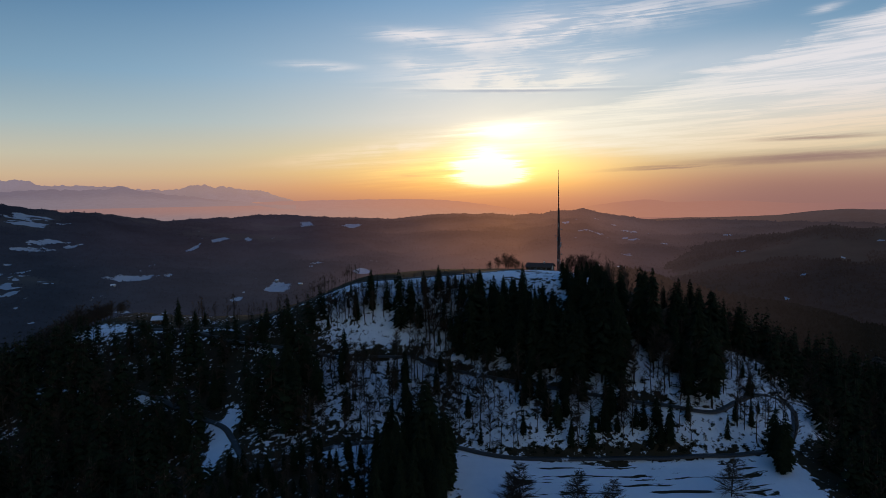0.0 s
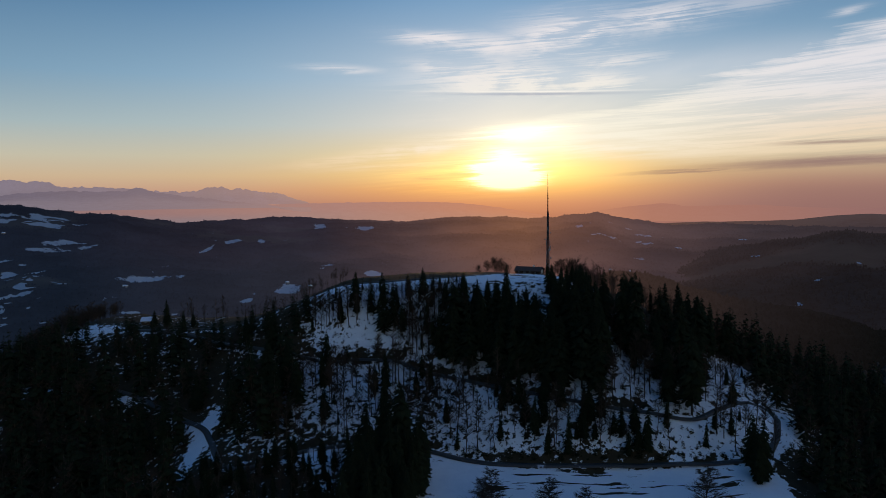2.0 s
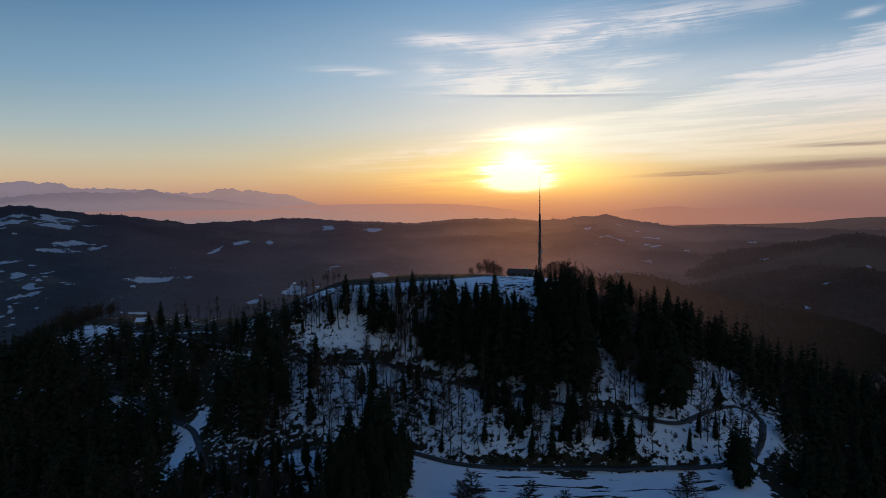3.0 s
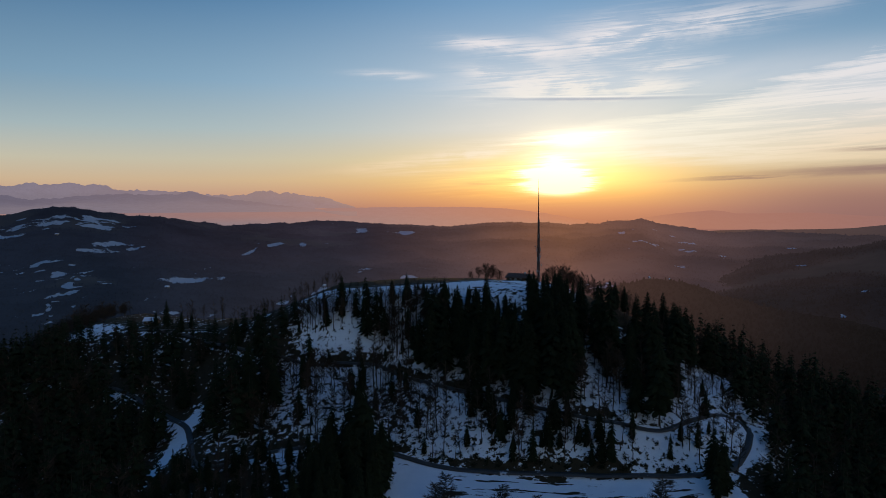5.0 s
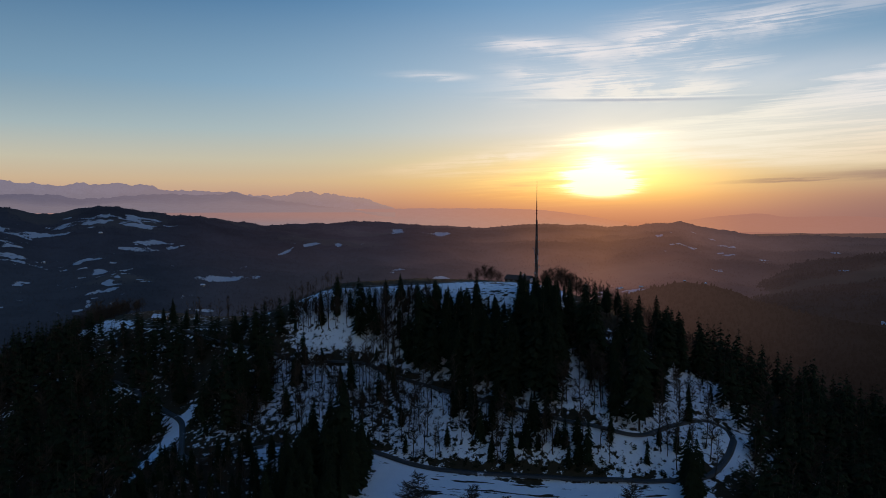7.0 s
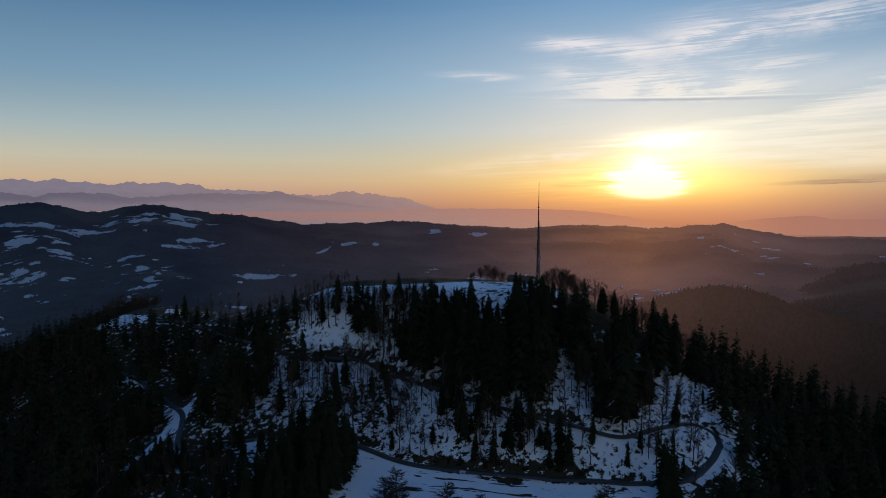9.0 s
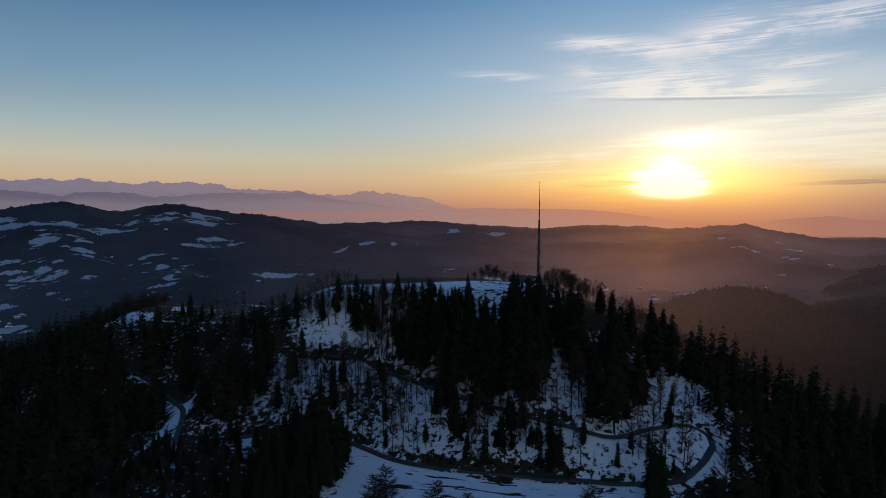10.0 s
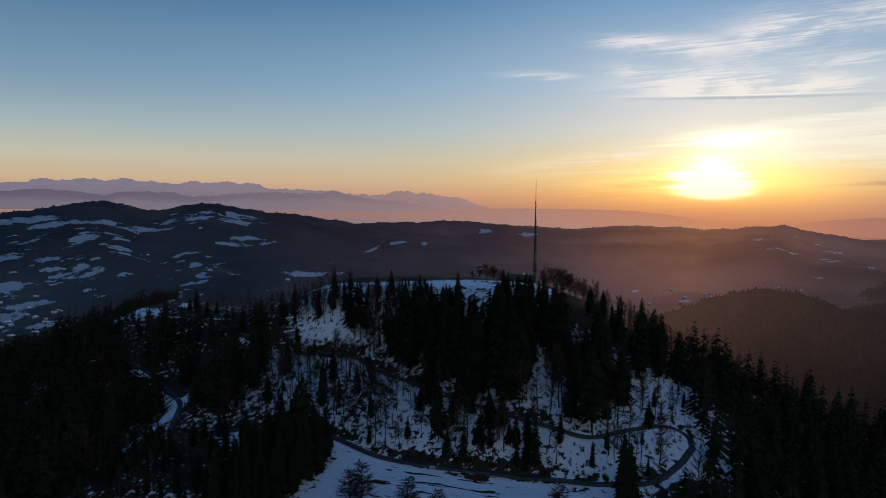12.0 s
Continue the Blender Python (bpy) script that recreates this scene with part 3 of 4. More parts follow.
MID_AZ = [-64, -46.7, -44.7, -42.6, -40.1, -38.1, -36.4, -34.6, -32.8, -30.5, -28.4, -26.7, -24.6, -22.1, -20, -18.3, -14.9, -11.8, -9.6, -6.9, -5.1, -1.6, 1.9, 4.5, 6.6, 9.8, 12.2, 15.3, 18.6, 21.4, 24, 46]
MID_Z = [175, 179, 186, 199, 213, 195, 186, 201, 207, 191, 181, 180, 163, 145, 143, 147, 147, 144, 136, 131, 127, 142, 139, 131, 138, 153, 125, 109, 112, 108, 104, 90]
MID_D = [2300] * 12 + [2380, 2450, 2550, 2600] + [2700] * 16


# snow fields on the far slopes: bearing, way up the slope, half width and half depth
SOUTH_FIELDS = [(-45.4, 0.87, 2.3, 0.040), (-43.4, 0.80, 1.7, 0.034), (-40.3, 0.79, 1.5, 0.035), (-38.0, 0.785, 2.3, 0.030), (-34.9, 0.86, 1.7, 0.022), (-33.7, 0.892, 0.95, 0.018),
                (-30.5, 0.91, 1.1, 0.034), (-31.2, 0.85, 1.1, 0.018), (-41.2, 0.655, 1.05, 0.026), (-39.4, 0.678, 0.83, 0.022), (-39.0, 0.60, 0.83, 0.022), (-38.0, 0.55, 1.1, 0.012),
                (-41.8, 0.464, 0.9, 0.018), (-40.5, 0.437, 0.9, 0.014), (-34.6, 0.53, 0.68, 0.016), (-34.2, 0.55, 0.9, 0.009), (-33.4, 0.474, 0.38, 0.012), (-32.7, 0.32, 0.30, 0.022),
                (-32.3, 0.41, 0.23, 0.012), (-30.2, 0.66, 0.9, 0.018), (-29.7, 0.72, 0.53, 0.018), (-34.2, 0.255, 0.26, 0.018)]
VALLEY_FIELDS = [(-44.7, 0.687, 0.7, 0.010), (-43.6, 0.523, 1.1, 0.014), (-45.7, 0.55, 0.95, 0.034), (-45.6, 0.41, 1.1, 0.036), (-44.4, 0.29, 1.3, 0.026), (-45.3, 0.23, 0.95, 0.030),
                 (-43.1, 0.172, 1.05, 0.014), (-42.8, 0.405, 0.57, 0.013), (-40.5, 0.326, 0.45, 0.009), (-42.0, 0.368, 0.30, 0.011), (-47.5, 0.35, 1.6, 0.06), (-48.5, 0.6, 2.0, 0.05)]
WEST_FIELDS = [(-11.8, 0.84, 0.5, 0.070), (-8.65, 0.82, 0.8, 0.050), (-24.8, 0.42, 2.5, 0.026), (-14.8, 0.288, 1.1, 0.036), (-18.1, 0.236, 0.5, 0.018), (-20.5, 0.65, 0.5, 0.010),
               (-18.4, 0.68, 0.68, 0.016), (-16.4, 0.67, 0.30, 0.028), (-11.7, 0.42, 0.75, 0.009), (-8.3, 0.385, 0.9, 0.014), (-26.4, 0.241, 0.68, 0.007), (-23.4, 0.23, 0.38, 0.007),
               (-30.3, 0.707, 0.83, 0.022), (-28.6, 0.686, 0.53, 0.016), (-33.0, 0.374, 0.38, 0.026)]
NORTH_FIELDS = [(13.1, 0.80, 0.6, 0.012), (10.7, 0.654, 0.23, 0.026), (12.6, 0.50, 0.45, 0.008), (20.2, 0.75, 0.38, 0.025), (4.2, 0.282, 0.6, 0.010), (6.6, 0.316, 0.5, 0.020), (7.1, 0.294, 0.6, 0.007),
                (0.4, 0.384, 0.3, 0.014), (13.4, 0.652, 0.5, 0.013), (10.2, 0.665, 0.6, 0.018), (12.1, 0.865, 0.38, 0.02), (15.6, 0.638, 0.3, 0.012), (8.2, 0.80, 0.38, 0.013), (9.3, 0.638, 0.3, 0.008)]


def mid_snow(x, y, t, az):
    """Snow fields on the far slopes, thickest to the south, each with hedges and ragged edges."""
    pick = random.Random(12)
    ragged = 0.95 * fractal(az * 6, t * 300, 7, 67, 4)
    s = np.full_like(x, -0.4)
    small = []
    for ca, ct, wa, wt in SOUTH_FIELDS + VALLEY_FIELDS:
        for _ in range(6):
            small.append((ca + pick.gauss(0, 1.3), ct + pick.gauss(0, 0.03), pick.uniform(0.15, 0.6), pick.uniform(0.003, 0.007)))
    for ca, ct, wa, wt in WEST_FIELDS + NORTH_FIELDS:
        small.append((ca + pick.gauss(0, 0.8), ct + pick.gauss(0, 0.02), pick.uniform(0.12, 0.3), pick.uniform(0.004, 0.007)))
    for pa, pt, wa, wt in SOUTH_FIELDS + VALLEY_FIELDS + WEST_FIELDS + NORTH_FIELDS + small:
        inside = 1.05 - ((az - pa) / (wa * 1.2)) ** 2 - ((t - pt - (az - pa) * 0.006) / (wt * 1.0)) ** 2
        s = np.maximum(s, np.clip(inside, -0.4, 0.75) + ragged)
    return s


# haze colours emitted by the hills: MID_AIR at the crest, MID_MIST below
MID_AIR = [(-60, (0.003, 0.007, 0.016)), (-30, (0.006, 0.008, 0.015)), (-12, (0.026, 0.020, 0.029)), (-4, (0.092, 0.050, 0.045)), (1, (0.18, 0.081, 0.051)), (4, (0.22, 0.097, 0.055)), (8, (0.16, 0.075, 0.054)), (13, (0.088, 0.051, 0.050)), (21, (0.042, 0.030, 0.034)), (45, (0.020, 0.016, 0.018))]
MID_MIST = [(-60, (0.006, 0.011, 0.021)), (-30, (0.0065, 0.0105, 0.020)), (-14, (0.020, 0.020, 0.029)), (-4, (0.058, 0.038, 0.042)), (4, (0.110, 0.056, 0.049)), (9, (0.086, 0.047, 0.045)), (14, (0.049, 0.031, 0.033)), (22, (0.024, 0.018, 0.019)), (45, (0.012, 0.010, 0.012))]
MID = hazed_backdrop("hazy_wooded_hills", MID_AIR, (0.016, 0.017, 0.020), MID_MIST)
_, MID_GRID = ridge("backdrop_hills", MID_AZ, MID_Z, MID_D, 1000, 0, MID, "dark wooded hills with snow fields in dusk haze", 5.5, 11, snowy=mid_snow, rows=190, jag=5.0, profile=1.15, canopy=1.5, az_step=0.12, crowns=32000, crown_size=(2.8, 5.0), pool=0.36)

# warm haze over the low northern hills, painted as emission
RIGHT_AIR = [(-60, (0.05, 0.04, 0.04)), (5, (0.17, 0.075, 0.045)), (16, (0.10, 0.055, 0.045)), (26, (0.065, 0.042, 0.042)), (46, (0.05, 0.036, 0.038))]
RIGHT = hazed_backdrop("hazier_hills", RIGHT_AIR, (0.035, 0.032, 0.03))
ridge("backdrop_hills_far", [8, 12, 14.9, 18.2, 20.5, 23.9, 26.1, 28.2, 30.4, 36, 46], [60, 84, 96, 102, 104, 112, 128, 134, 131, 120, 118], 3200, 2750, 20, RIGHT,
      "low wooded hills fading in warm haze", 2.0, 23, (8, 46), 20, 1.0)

# the spur's brown haze is put into emission, darker towards the foot
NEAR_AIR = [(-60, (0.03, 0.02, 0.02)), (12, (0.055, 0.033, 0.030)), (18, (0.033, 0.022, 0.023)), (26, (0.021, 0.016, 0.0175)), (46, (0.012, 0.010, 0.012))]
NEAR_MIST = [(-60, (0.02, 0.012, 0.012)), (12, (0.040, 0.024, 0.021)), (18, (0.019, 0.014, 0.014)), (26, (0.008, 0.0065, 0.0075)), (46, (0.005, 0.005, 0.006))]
NEAR = hazed_backdrop("hazy_spur_wood", NEAR_AIR, (0.020, 0.018, 0.017), NEAR_MIST)


def spur_snow(x, y, t, az):
    """A few last patches of snow on the near spur."""
    s = np.full_like(x, -0.4)
    for pa, pt, wa, wt in ((24.6, 0.45, 0.35, 0.010), (23.2, 0.30, 0.30, 0.012), (27.2, 0.62, 0.22, 0.012), (20.6, 0.78, 0.5, 0.012), (29.6, 0.8, 0.4, 0.01)):
        s = np.maximum(s, 1.2 - ((az - pa) / wa) ** 2 - ((t - pt) / wt) ** 2 + 0.3 * fractal(x, y, 14, 63, 2))
    return s


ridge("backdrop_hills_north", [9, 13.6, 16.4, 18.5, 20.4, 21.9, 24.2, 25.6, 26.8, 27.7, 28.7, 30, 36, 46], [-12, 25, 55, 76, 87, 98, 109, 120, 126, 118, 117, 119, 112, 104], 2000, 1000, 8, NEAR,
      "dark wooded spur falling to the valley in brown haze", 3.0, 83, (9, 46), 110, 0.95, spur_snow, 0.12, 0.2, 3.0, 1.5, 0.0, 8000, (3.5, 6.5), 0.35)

# lowland haze as emission; HAZE also tints the feet of the mountains
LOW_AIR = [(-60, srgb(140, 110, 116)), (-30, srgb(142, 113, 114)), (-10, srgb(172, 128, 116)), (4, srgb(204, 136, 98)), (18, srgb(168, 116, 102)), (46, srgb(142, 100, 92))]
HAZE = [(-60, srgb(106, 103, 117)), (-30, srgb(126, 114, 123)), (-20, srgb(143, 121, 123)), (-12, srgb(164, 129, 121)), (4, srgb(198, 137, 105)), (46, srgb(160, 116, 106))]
LOW = hazed_backdrop("haze_over_lowland", LOW_AIR, (0.03, 0.03, 0.03), HAZE)
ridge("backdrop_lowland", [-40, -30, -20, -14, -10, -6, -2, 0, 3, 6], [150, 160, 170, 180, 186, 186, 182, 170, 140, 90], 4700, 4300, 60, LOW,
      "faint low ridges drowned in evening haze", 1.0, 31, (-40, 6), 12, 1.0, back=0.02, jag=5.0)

# this ridge emits the sky's glow itself, to melt into the haze
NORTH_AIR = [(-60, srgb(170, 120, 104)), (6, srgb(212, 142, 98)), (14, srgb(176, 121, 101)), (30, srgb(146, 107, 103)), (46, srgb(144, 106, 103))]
ridge("backdrop_lowland_north", [6, 8.9, 12.3, 14.8, 17.2, 21.2, 24.9, 30.7, 46], [70, 100, 140, 160, 140, 148, 128, 128, 126], 4720, 4400, 60, hazed_backdrop("glowing_haze", NORTH_AIR, (0.02, 0.02, 0.02), NORTH_AIR),
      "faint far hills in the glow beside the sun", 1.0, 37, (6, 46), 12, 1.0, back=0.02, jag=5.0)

# the wooded knoll beyond the hill, its brown haze painted as emission
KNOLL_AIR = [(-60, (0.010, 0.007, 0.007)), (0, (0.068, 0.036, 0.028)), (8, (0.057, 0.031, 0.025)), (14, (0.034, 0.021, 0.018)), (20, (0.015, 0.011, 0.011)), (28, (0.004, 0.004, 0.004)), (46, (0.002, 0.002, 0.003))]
KNOLL = hazed_backdrop("hazy_knoll_wood", KNOLL_AIR, (0.012, 0.009, 0.007))
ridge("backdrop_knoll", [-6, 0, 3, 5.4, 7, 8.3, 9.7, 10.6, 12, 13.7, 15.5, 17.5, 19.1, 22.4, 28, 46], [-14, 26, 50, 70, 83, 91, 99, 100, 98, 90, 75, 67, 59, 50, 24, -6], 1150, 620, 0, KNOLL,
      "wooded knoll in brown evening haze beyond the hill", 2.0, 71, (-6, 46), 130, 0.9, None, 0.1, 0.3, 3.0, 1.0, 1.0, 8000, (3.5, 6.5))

# mauve haze on the mountains, emitted and fading into HAZE lower down
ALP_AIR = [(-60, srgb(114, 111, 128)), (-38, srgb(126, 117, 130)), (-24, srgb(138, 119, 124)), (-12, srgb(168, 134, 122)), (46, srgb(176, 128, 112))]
ALP = hazed_backdrop("hazy_alps", ALP_AIR, (0.07, 0.07, 0.085), HAZE)
ALP_AZ = [-66, -60, -56, -52, -49, -47.2, -45.9, -44.8, -43.5, -42.2, -41, -39.7, -38.4, -37.1, -35.7, -34.8, -33.7, -32.9, -31.6, -30.3, -29.2, -28.3, -27.2, -26.0, -24.9, -24.4, -23.5, -22.2, -21.2, -20, -19.6, -18.6, -18, -16.9, -15.6, -14.3, -10]
ALP_Z = [300, 310, 325, 318, 300, 304, 316, 335, 327, 343, 332, 341, 333, 328, 316, 335, 319, 335, 326, 330, 300, 292, 295, 286, 281, 292, 264, 270, 258, 274, 291, 292, 273, 276, 253, 246, 120]
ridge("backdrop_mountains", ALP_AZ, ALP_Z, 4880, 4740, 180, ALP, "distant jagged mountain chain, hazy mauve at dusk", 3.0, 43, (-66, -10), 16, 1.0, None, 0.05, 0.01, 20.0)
# foothill haze, likewise put into emission over a HAZE foot
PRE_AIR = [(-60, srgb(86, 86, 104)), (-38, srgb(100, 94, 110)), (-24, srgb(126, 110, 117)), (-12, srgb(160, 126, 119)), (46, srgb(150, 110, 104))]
PRE = hazed_backdrop("hazy_foothills", PRE_AIR, (0.04, 0.04, 0.045), HAZE)
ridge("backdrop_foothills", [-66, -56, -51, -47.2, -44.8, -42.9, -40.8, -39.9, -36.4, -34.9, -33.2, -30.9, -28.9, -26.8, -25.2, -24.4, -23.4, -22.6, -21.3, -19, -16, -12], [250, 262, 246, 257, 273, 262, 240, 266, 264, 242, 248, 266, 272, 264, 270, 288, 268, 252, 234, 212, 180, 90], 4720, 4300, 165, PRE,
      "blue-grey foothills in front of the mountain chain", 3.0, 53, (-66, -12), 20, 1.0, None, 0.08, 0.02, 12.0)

# ---- trees ----


def spruce_data(seed, tiers=22, blades=9, thin=1.0, simple=False):
    """Verts and faces of a spruce one metre high: trunk, and boughs in drooping whorls."""
    rnd = random.Random(seed)
    tv, tf = [], []
    for k in range(5):
        z, r = k / 4 * 0.98, 0.011 * (1 - k / 4 * 0.9)
        for s in range(6):
            tv.append((r * math.cos(s * math.pi / 3), r * math.sin(s * math.pi / 3), z))
    for k in range(4):
        for s in range(6):
            tf.append((k * 6 + s, k * 6 + (s + 1) % 6, k * 6 + 6 + (s + 1) % 6, k * 6 + 6 + s))
    cv, cf = [], []
    bare = rnd.uniform(0.05, 0.20)
    lobes = [(rnd.uniform(0, 6.28), rnd.uniform(0.1, 0.9), rnd.uniform(-0.35, 0.3)) for _ in range(5)]
    full = rnd.uniform(0.52, 0.72)
    for k in range(tiers):
        f = k / (tiers - 1)
        z = bare + (0.985 - bare) * f ** 0.92
        reach = (0.158 * (1 - f) ** full + 0.006) * rnd.uniform(0.72, 1.18) * (1 - 0.35 * max(0, 0.12 - f) / 0.12)
        count = max(4, int(blades * (1 - 0.5 * f)))
        turn = rnd.random() * 6.28
        for b in range(count):
            if rnd.random() < 0.07:
                continue
            a = turn + b * 6.283 / count + rnd.uniform(-0.25, 0.25)
            length = reach * rnd.uniform(0.65, 1.25) * (1 + sum(w * max(0, math.cos(a - la)) * math.exp(-((f - lf) / 0.16) ** 2) for la, lf, w in lobes))
            droop = length * rnd.uniform(0.25, 0.6)
            wide = length * rnd.uniform(0.20, 0.34) * thin
            c, s = math.cos(a), math.sin(a)
            foot = z + rnd.uniform(-0.55, 0.55) * 0.95 / tiers

            def at(u, v, w):
                return (c * u - s * v, s * u + c * v, foot + w)

            o = len(cv)
            thick = 0.016 * (1 - 0.6 * f)
            cv += [at(0, 0, 0.012), at(length * 0.5, wide, -droop * 0.35), at(length * 0.5, -wide, -droop * 0.35), at(length, wide * 0.25, -droop),
                   at(length * 0.95, -wide * 0.4, -droop * 0.9), at(length * 0.55, 0, -droop * 0.25 + 0.008), at(length * 0.5, 0, -droop * 0.4 - thick),
                   at(length * 0.72, wide * 0.95, -droop * 0.8), at(length * 0.70, -wide * 0.95, -droop * 0.85)]
            if simple:
                cf += [(o, o + 5, o + 1), (o, o + 2, o + 5), (o + 1, o + 5, o + 7), (o + 5, o + 3, o + 7), (o + 5, o + 8, o + 3), (o + 5, o + 2, o + 8)]
                continue
            cf += [(o, o + 5, o + 1), (o, o + 2, o + 5), (o + 1, o + 5, o + 3), (o + 5, o + 4, o + 3), (o + 5, o + 2, o + 4), (o, o + 1, o + 6), (o, o + 6, o + 2),
                   (o + 6, o + 3, o + 4), (o + 1, o + 3, o + 7), (o + 2, o + 8, o + 4)]
    return tv, tf, cv, cf


def pole_data(seed, side=26, start=(0.3, 0.5), reach=(0.09, 0.20), twigs=4, fine=1.0, rises=(0.5, 1.1)):
    """A slender forest tree one metre high: a tall bare stem with short rising branches."""
    rnd = random.Random(seed)
    tv, tf, cv, cf = [], [], [], []

    def limb(p, q, r1, r2, verts, faces):
        way = (q - p).normalized()
        u = way.orthogonal().normalized()
        w = way.cross(u)
        o = len(verts)
        for base, r in ((p, r1), (q, r2)):
            for k in range(3):
                verts.append(tuple(base + r * (u * math.cos(k * 2.094) + w * math.sin(k * 2.094))))
        for k in range(3):
            faces.append((o + k, o + (k + 1) % 3, o + 3 + (k + 1) % 3, o + 3 + k))

    def twig(p, q, r):
        way = (q - p).normalized()
        u = way.orthogonal().normalized()
        w = way.cross(u)
        o = len(cv)
        cv.extend(tuple(p + r * (u * math.cos(k * 2.094) + w * math.sin(k * 2.094))) for k in range(3))
        cv.append(tuple(q))
        cf.extend((o + k, o + (k + 1) % 3, o + 3) for k in range(3))

    stem = [Vector((0, 0, 0))]
    for k in range(6):
        stem.append(Vector((stem[-1].x + rnd.gauss(0, 0.008), stem[-1].y + rnd.gauss(0, 0.008), (k + 1) / 6)))
    for k in range(6):
        limb(stem[k], stem[k + 1], 0.016 - 0.0022 * k, 0.016 - 0.0022 * (k + 1), tv, tf)
    low = rnd.uniform(*start)
    for _ in range(side):
        h = rnd.uniform(low, 0.97)
        k = min(5, int(h * 6))
        p = stem[k].lerp(stem[k + 1], h * 6 - k)
        a, rise, length = rnd.random() * 6.28, rnd.uniform(*rises), (reach[0] + reach[1] * (1 - h)) * rnd.uniform(0.6, 1.3)
        way = Vector((math.cos(a), math.sin(a), rise)).normalized()
        q = p + way * length
        limb(p, q, 0.0060 * fine, 0.0034 * fine, cv, cf)
        for _ in range(twigs):
            s = p.lerp(q, rnd.uniform(0.3, 1.0))
            d = (way + Vector((rnd.gauss(0, 0.5), rnd.gauss(0, 0.5), rnd.gauss(0.1, 0.3)))).normalized()
            twig(s, s + d * length * rnd.uniform(0.35, 0.7), 0.0042 * fine)
    return tv, tf, cv, cf


SPRUCES = [spruce_data(k, 34 + k % 3 * 3, 11, 0.85, True) for k in range(8)]
BARES = [pole_data(k, 30 + 6 * (k % 4), (0.25, 0.5), (0.08, 0.2), 6, 0.85) for k in range(7)]
LARCHES = [pole_data(30 + k, 120, (0.06, 0.12), (0.10, 0.30), 10, 1.1, (0.05, 0.6)) for k in range(3)]
ROUNDS = [pole_data(50 + k, 110, (0.08, 0.14), (0.18, 0.30), 12, 0.62) for k in range(4)]


def clump_data(seed):
    """A far crown one metre high: a ragged eight-sided lump."""
    r = random.Random(seed)
    v, f = [(0, 0, 0.98)], []
    for z, w in ((0.62, 0.34), (0.25, 0.42), (-0.05, 0.3)):
        v += [(w * r.uniform(0.7, 1.3) * math.cos(k * 1.047), w * r.uniform(0.7, 1.3) * math.sin(k * 1.047), z + r.uniform(-0.1, 0.1)) for k in range(6)]
    f += [(0, 1 + k, 1 + (k + 1) % 6) for k in range(6)]
    for ring in (1, 7):
        f += [(ring + k, ring + 6 + k, ring + 6 + (k + 1) % 6, ring + (k + 1) % 6) for k in range(6)]
    return v, f


def tree_meshes(name, kinds, crown_name, crown_material, trunk_material):
    out = []
    for tv, tf, cv, cf in kinds:
        pair = []
        for nm, v, f, m in (("trunk", tv, tf, trunk_material), (crown_name, cv, cf, crown_material)):
            me = bpy.data.meshes.new(nm)
            me.from_pydata(v, [], f)
            me.materials.append(m)
            pair.append((nm, me))
        out.append(pair)
    return out


SPRUCE_MESH = tree_meshes("spruce", SPRUCES, "crown", NEEDLES, BARK)
BARE_MESH = tree_meshes("bare_tree", BARES, "crown", TWIGS, BARK)
LARCH_MESH = tree_meshes("larch", LARCHES, "crown", BARK, BARK)
ROUND_MESH = tree_meshes("bare_tree", ROUNDS, "crown", TWIGS, BARK)


def plant(kind, meshes, x, y, height, label, group, width=1.0, z=None):
    pair = meshes[random.randrange(len(meshes))]
    base = new(kind)
    base.location = (x, y, (ground_at(x, y) if z is None else z) - 0.25)
    base.rotation_euler = (random.gauss(0, 0.015), random.gauss(0, 0.015), random.random() * 6.28)
    base.scale = (height * width, height * width, height)
    for nm, me in pair:
        ob = new(nm, me)
        ob.parent = base
    return tagged(base, label, "shrub" if kind == "shrub" else "tree", group)


def joined(name, kinds, places, materials, label):
    """One stand of many trees, as stuff."""
    verts, faces, slots, count = [], [], [], 0
    data = [(np.array(tv + cv), [tuple(f) for f in tf] + [tuple(i + len(tv) for i in f) for f in cf], len(tf)) for tv, tf, cv, cf in kinds]
    for x, y, z, h, w in places:
        v, f, trunk = data[random.randrange(len(data))]
        a = random.random() * 6.28
        c, s = math.cos(a), math.sin(a)
        p = np.stack([(v[:, 0] * c - v[:, 1] * s) * h * w + x, (v[:, 0] * s + v[:, 1] * c) * h * w + y, v[:, 2] * h + z - 0.3], 1)
        verts.append(p)
        faces += [tuple(i + count for i in q) for q in f]
        slots += [0] * trunk + [1] * (len(f) - trunk)
        count += len(v)
    if not verts:
        return
    ob = mesh_object(name, np.vstack(verts), faces, materials)
    ob.data.polygons.foreach_set("material_index", slots)
    return tagged(ob, label, "trees", kind="stuff")


def scatter(x0, x1, y0, y1, gap, keep, rnd):
    """Places on a jittered grid; keep(x, y) is the chance of a tree."""
    out = []
    for gx in np.arange(x0, x1, gap):
        for gy in np.arange(y0, y1, gap):
            x, y = gx + rnd.uniform(-0.5, 0.5) * gap, gy + rnd.uniform(-0.5, 0.5) * gap
            if rnd.random() < keep(x, y):
                out.append((x, y))
    return out


def clear_of_lanes(places, margin):
    if not places:
        return []
    p = np.array(places)
    return [tuple(q) for q, d in zip(places, lane_distance(p[:, 0], p[:, 1])) if d > margin]


rnd = random.Random(7)


def crest_y(x):
    return float(np.interp(x, SECTION_X, CREST_Y))


def upper_y(x):
    return float(np.interp(x, [-120, -26, -6, 27, 57, 90, 121], [334, 292, 287, 266, 250, 241, 252]))


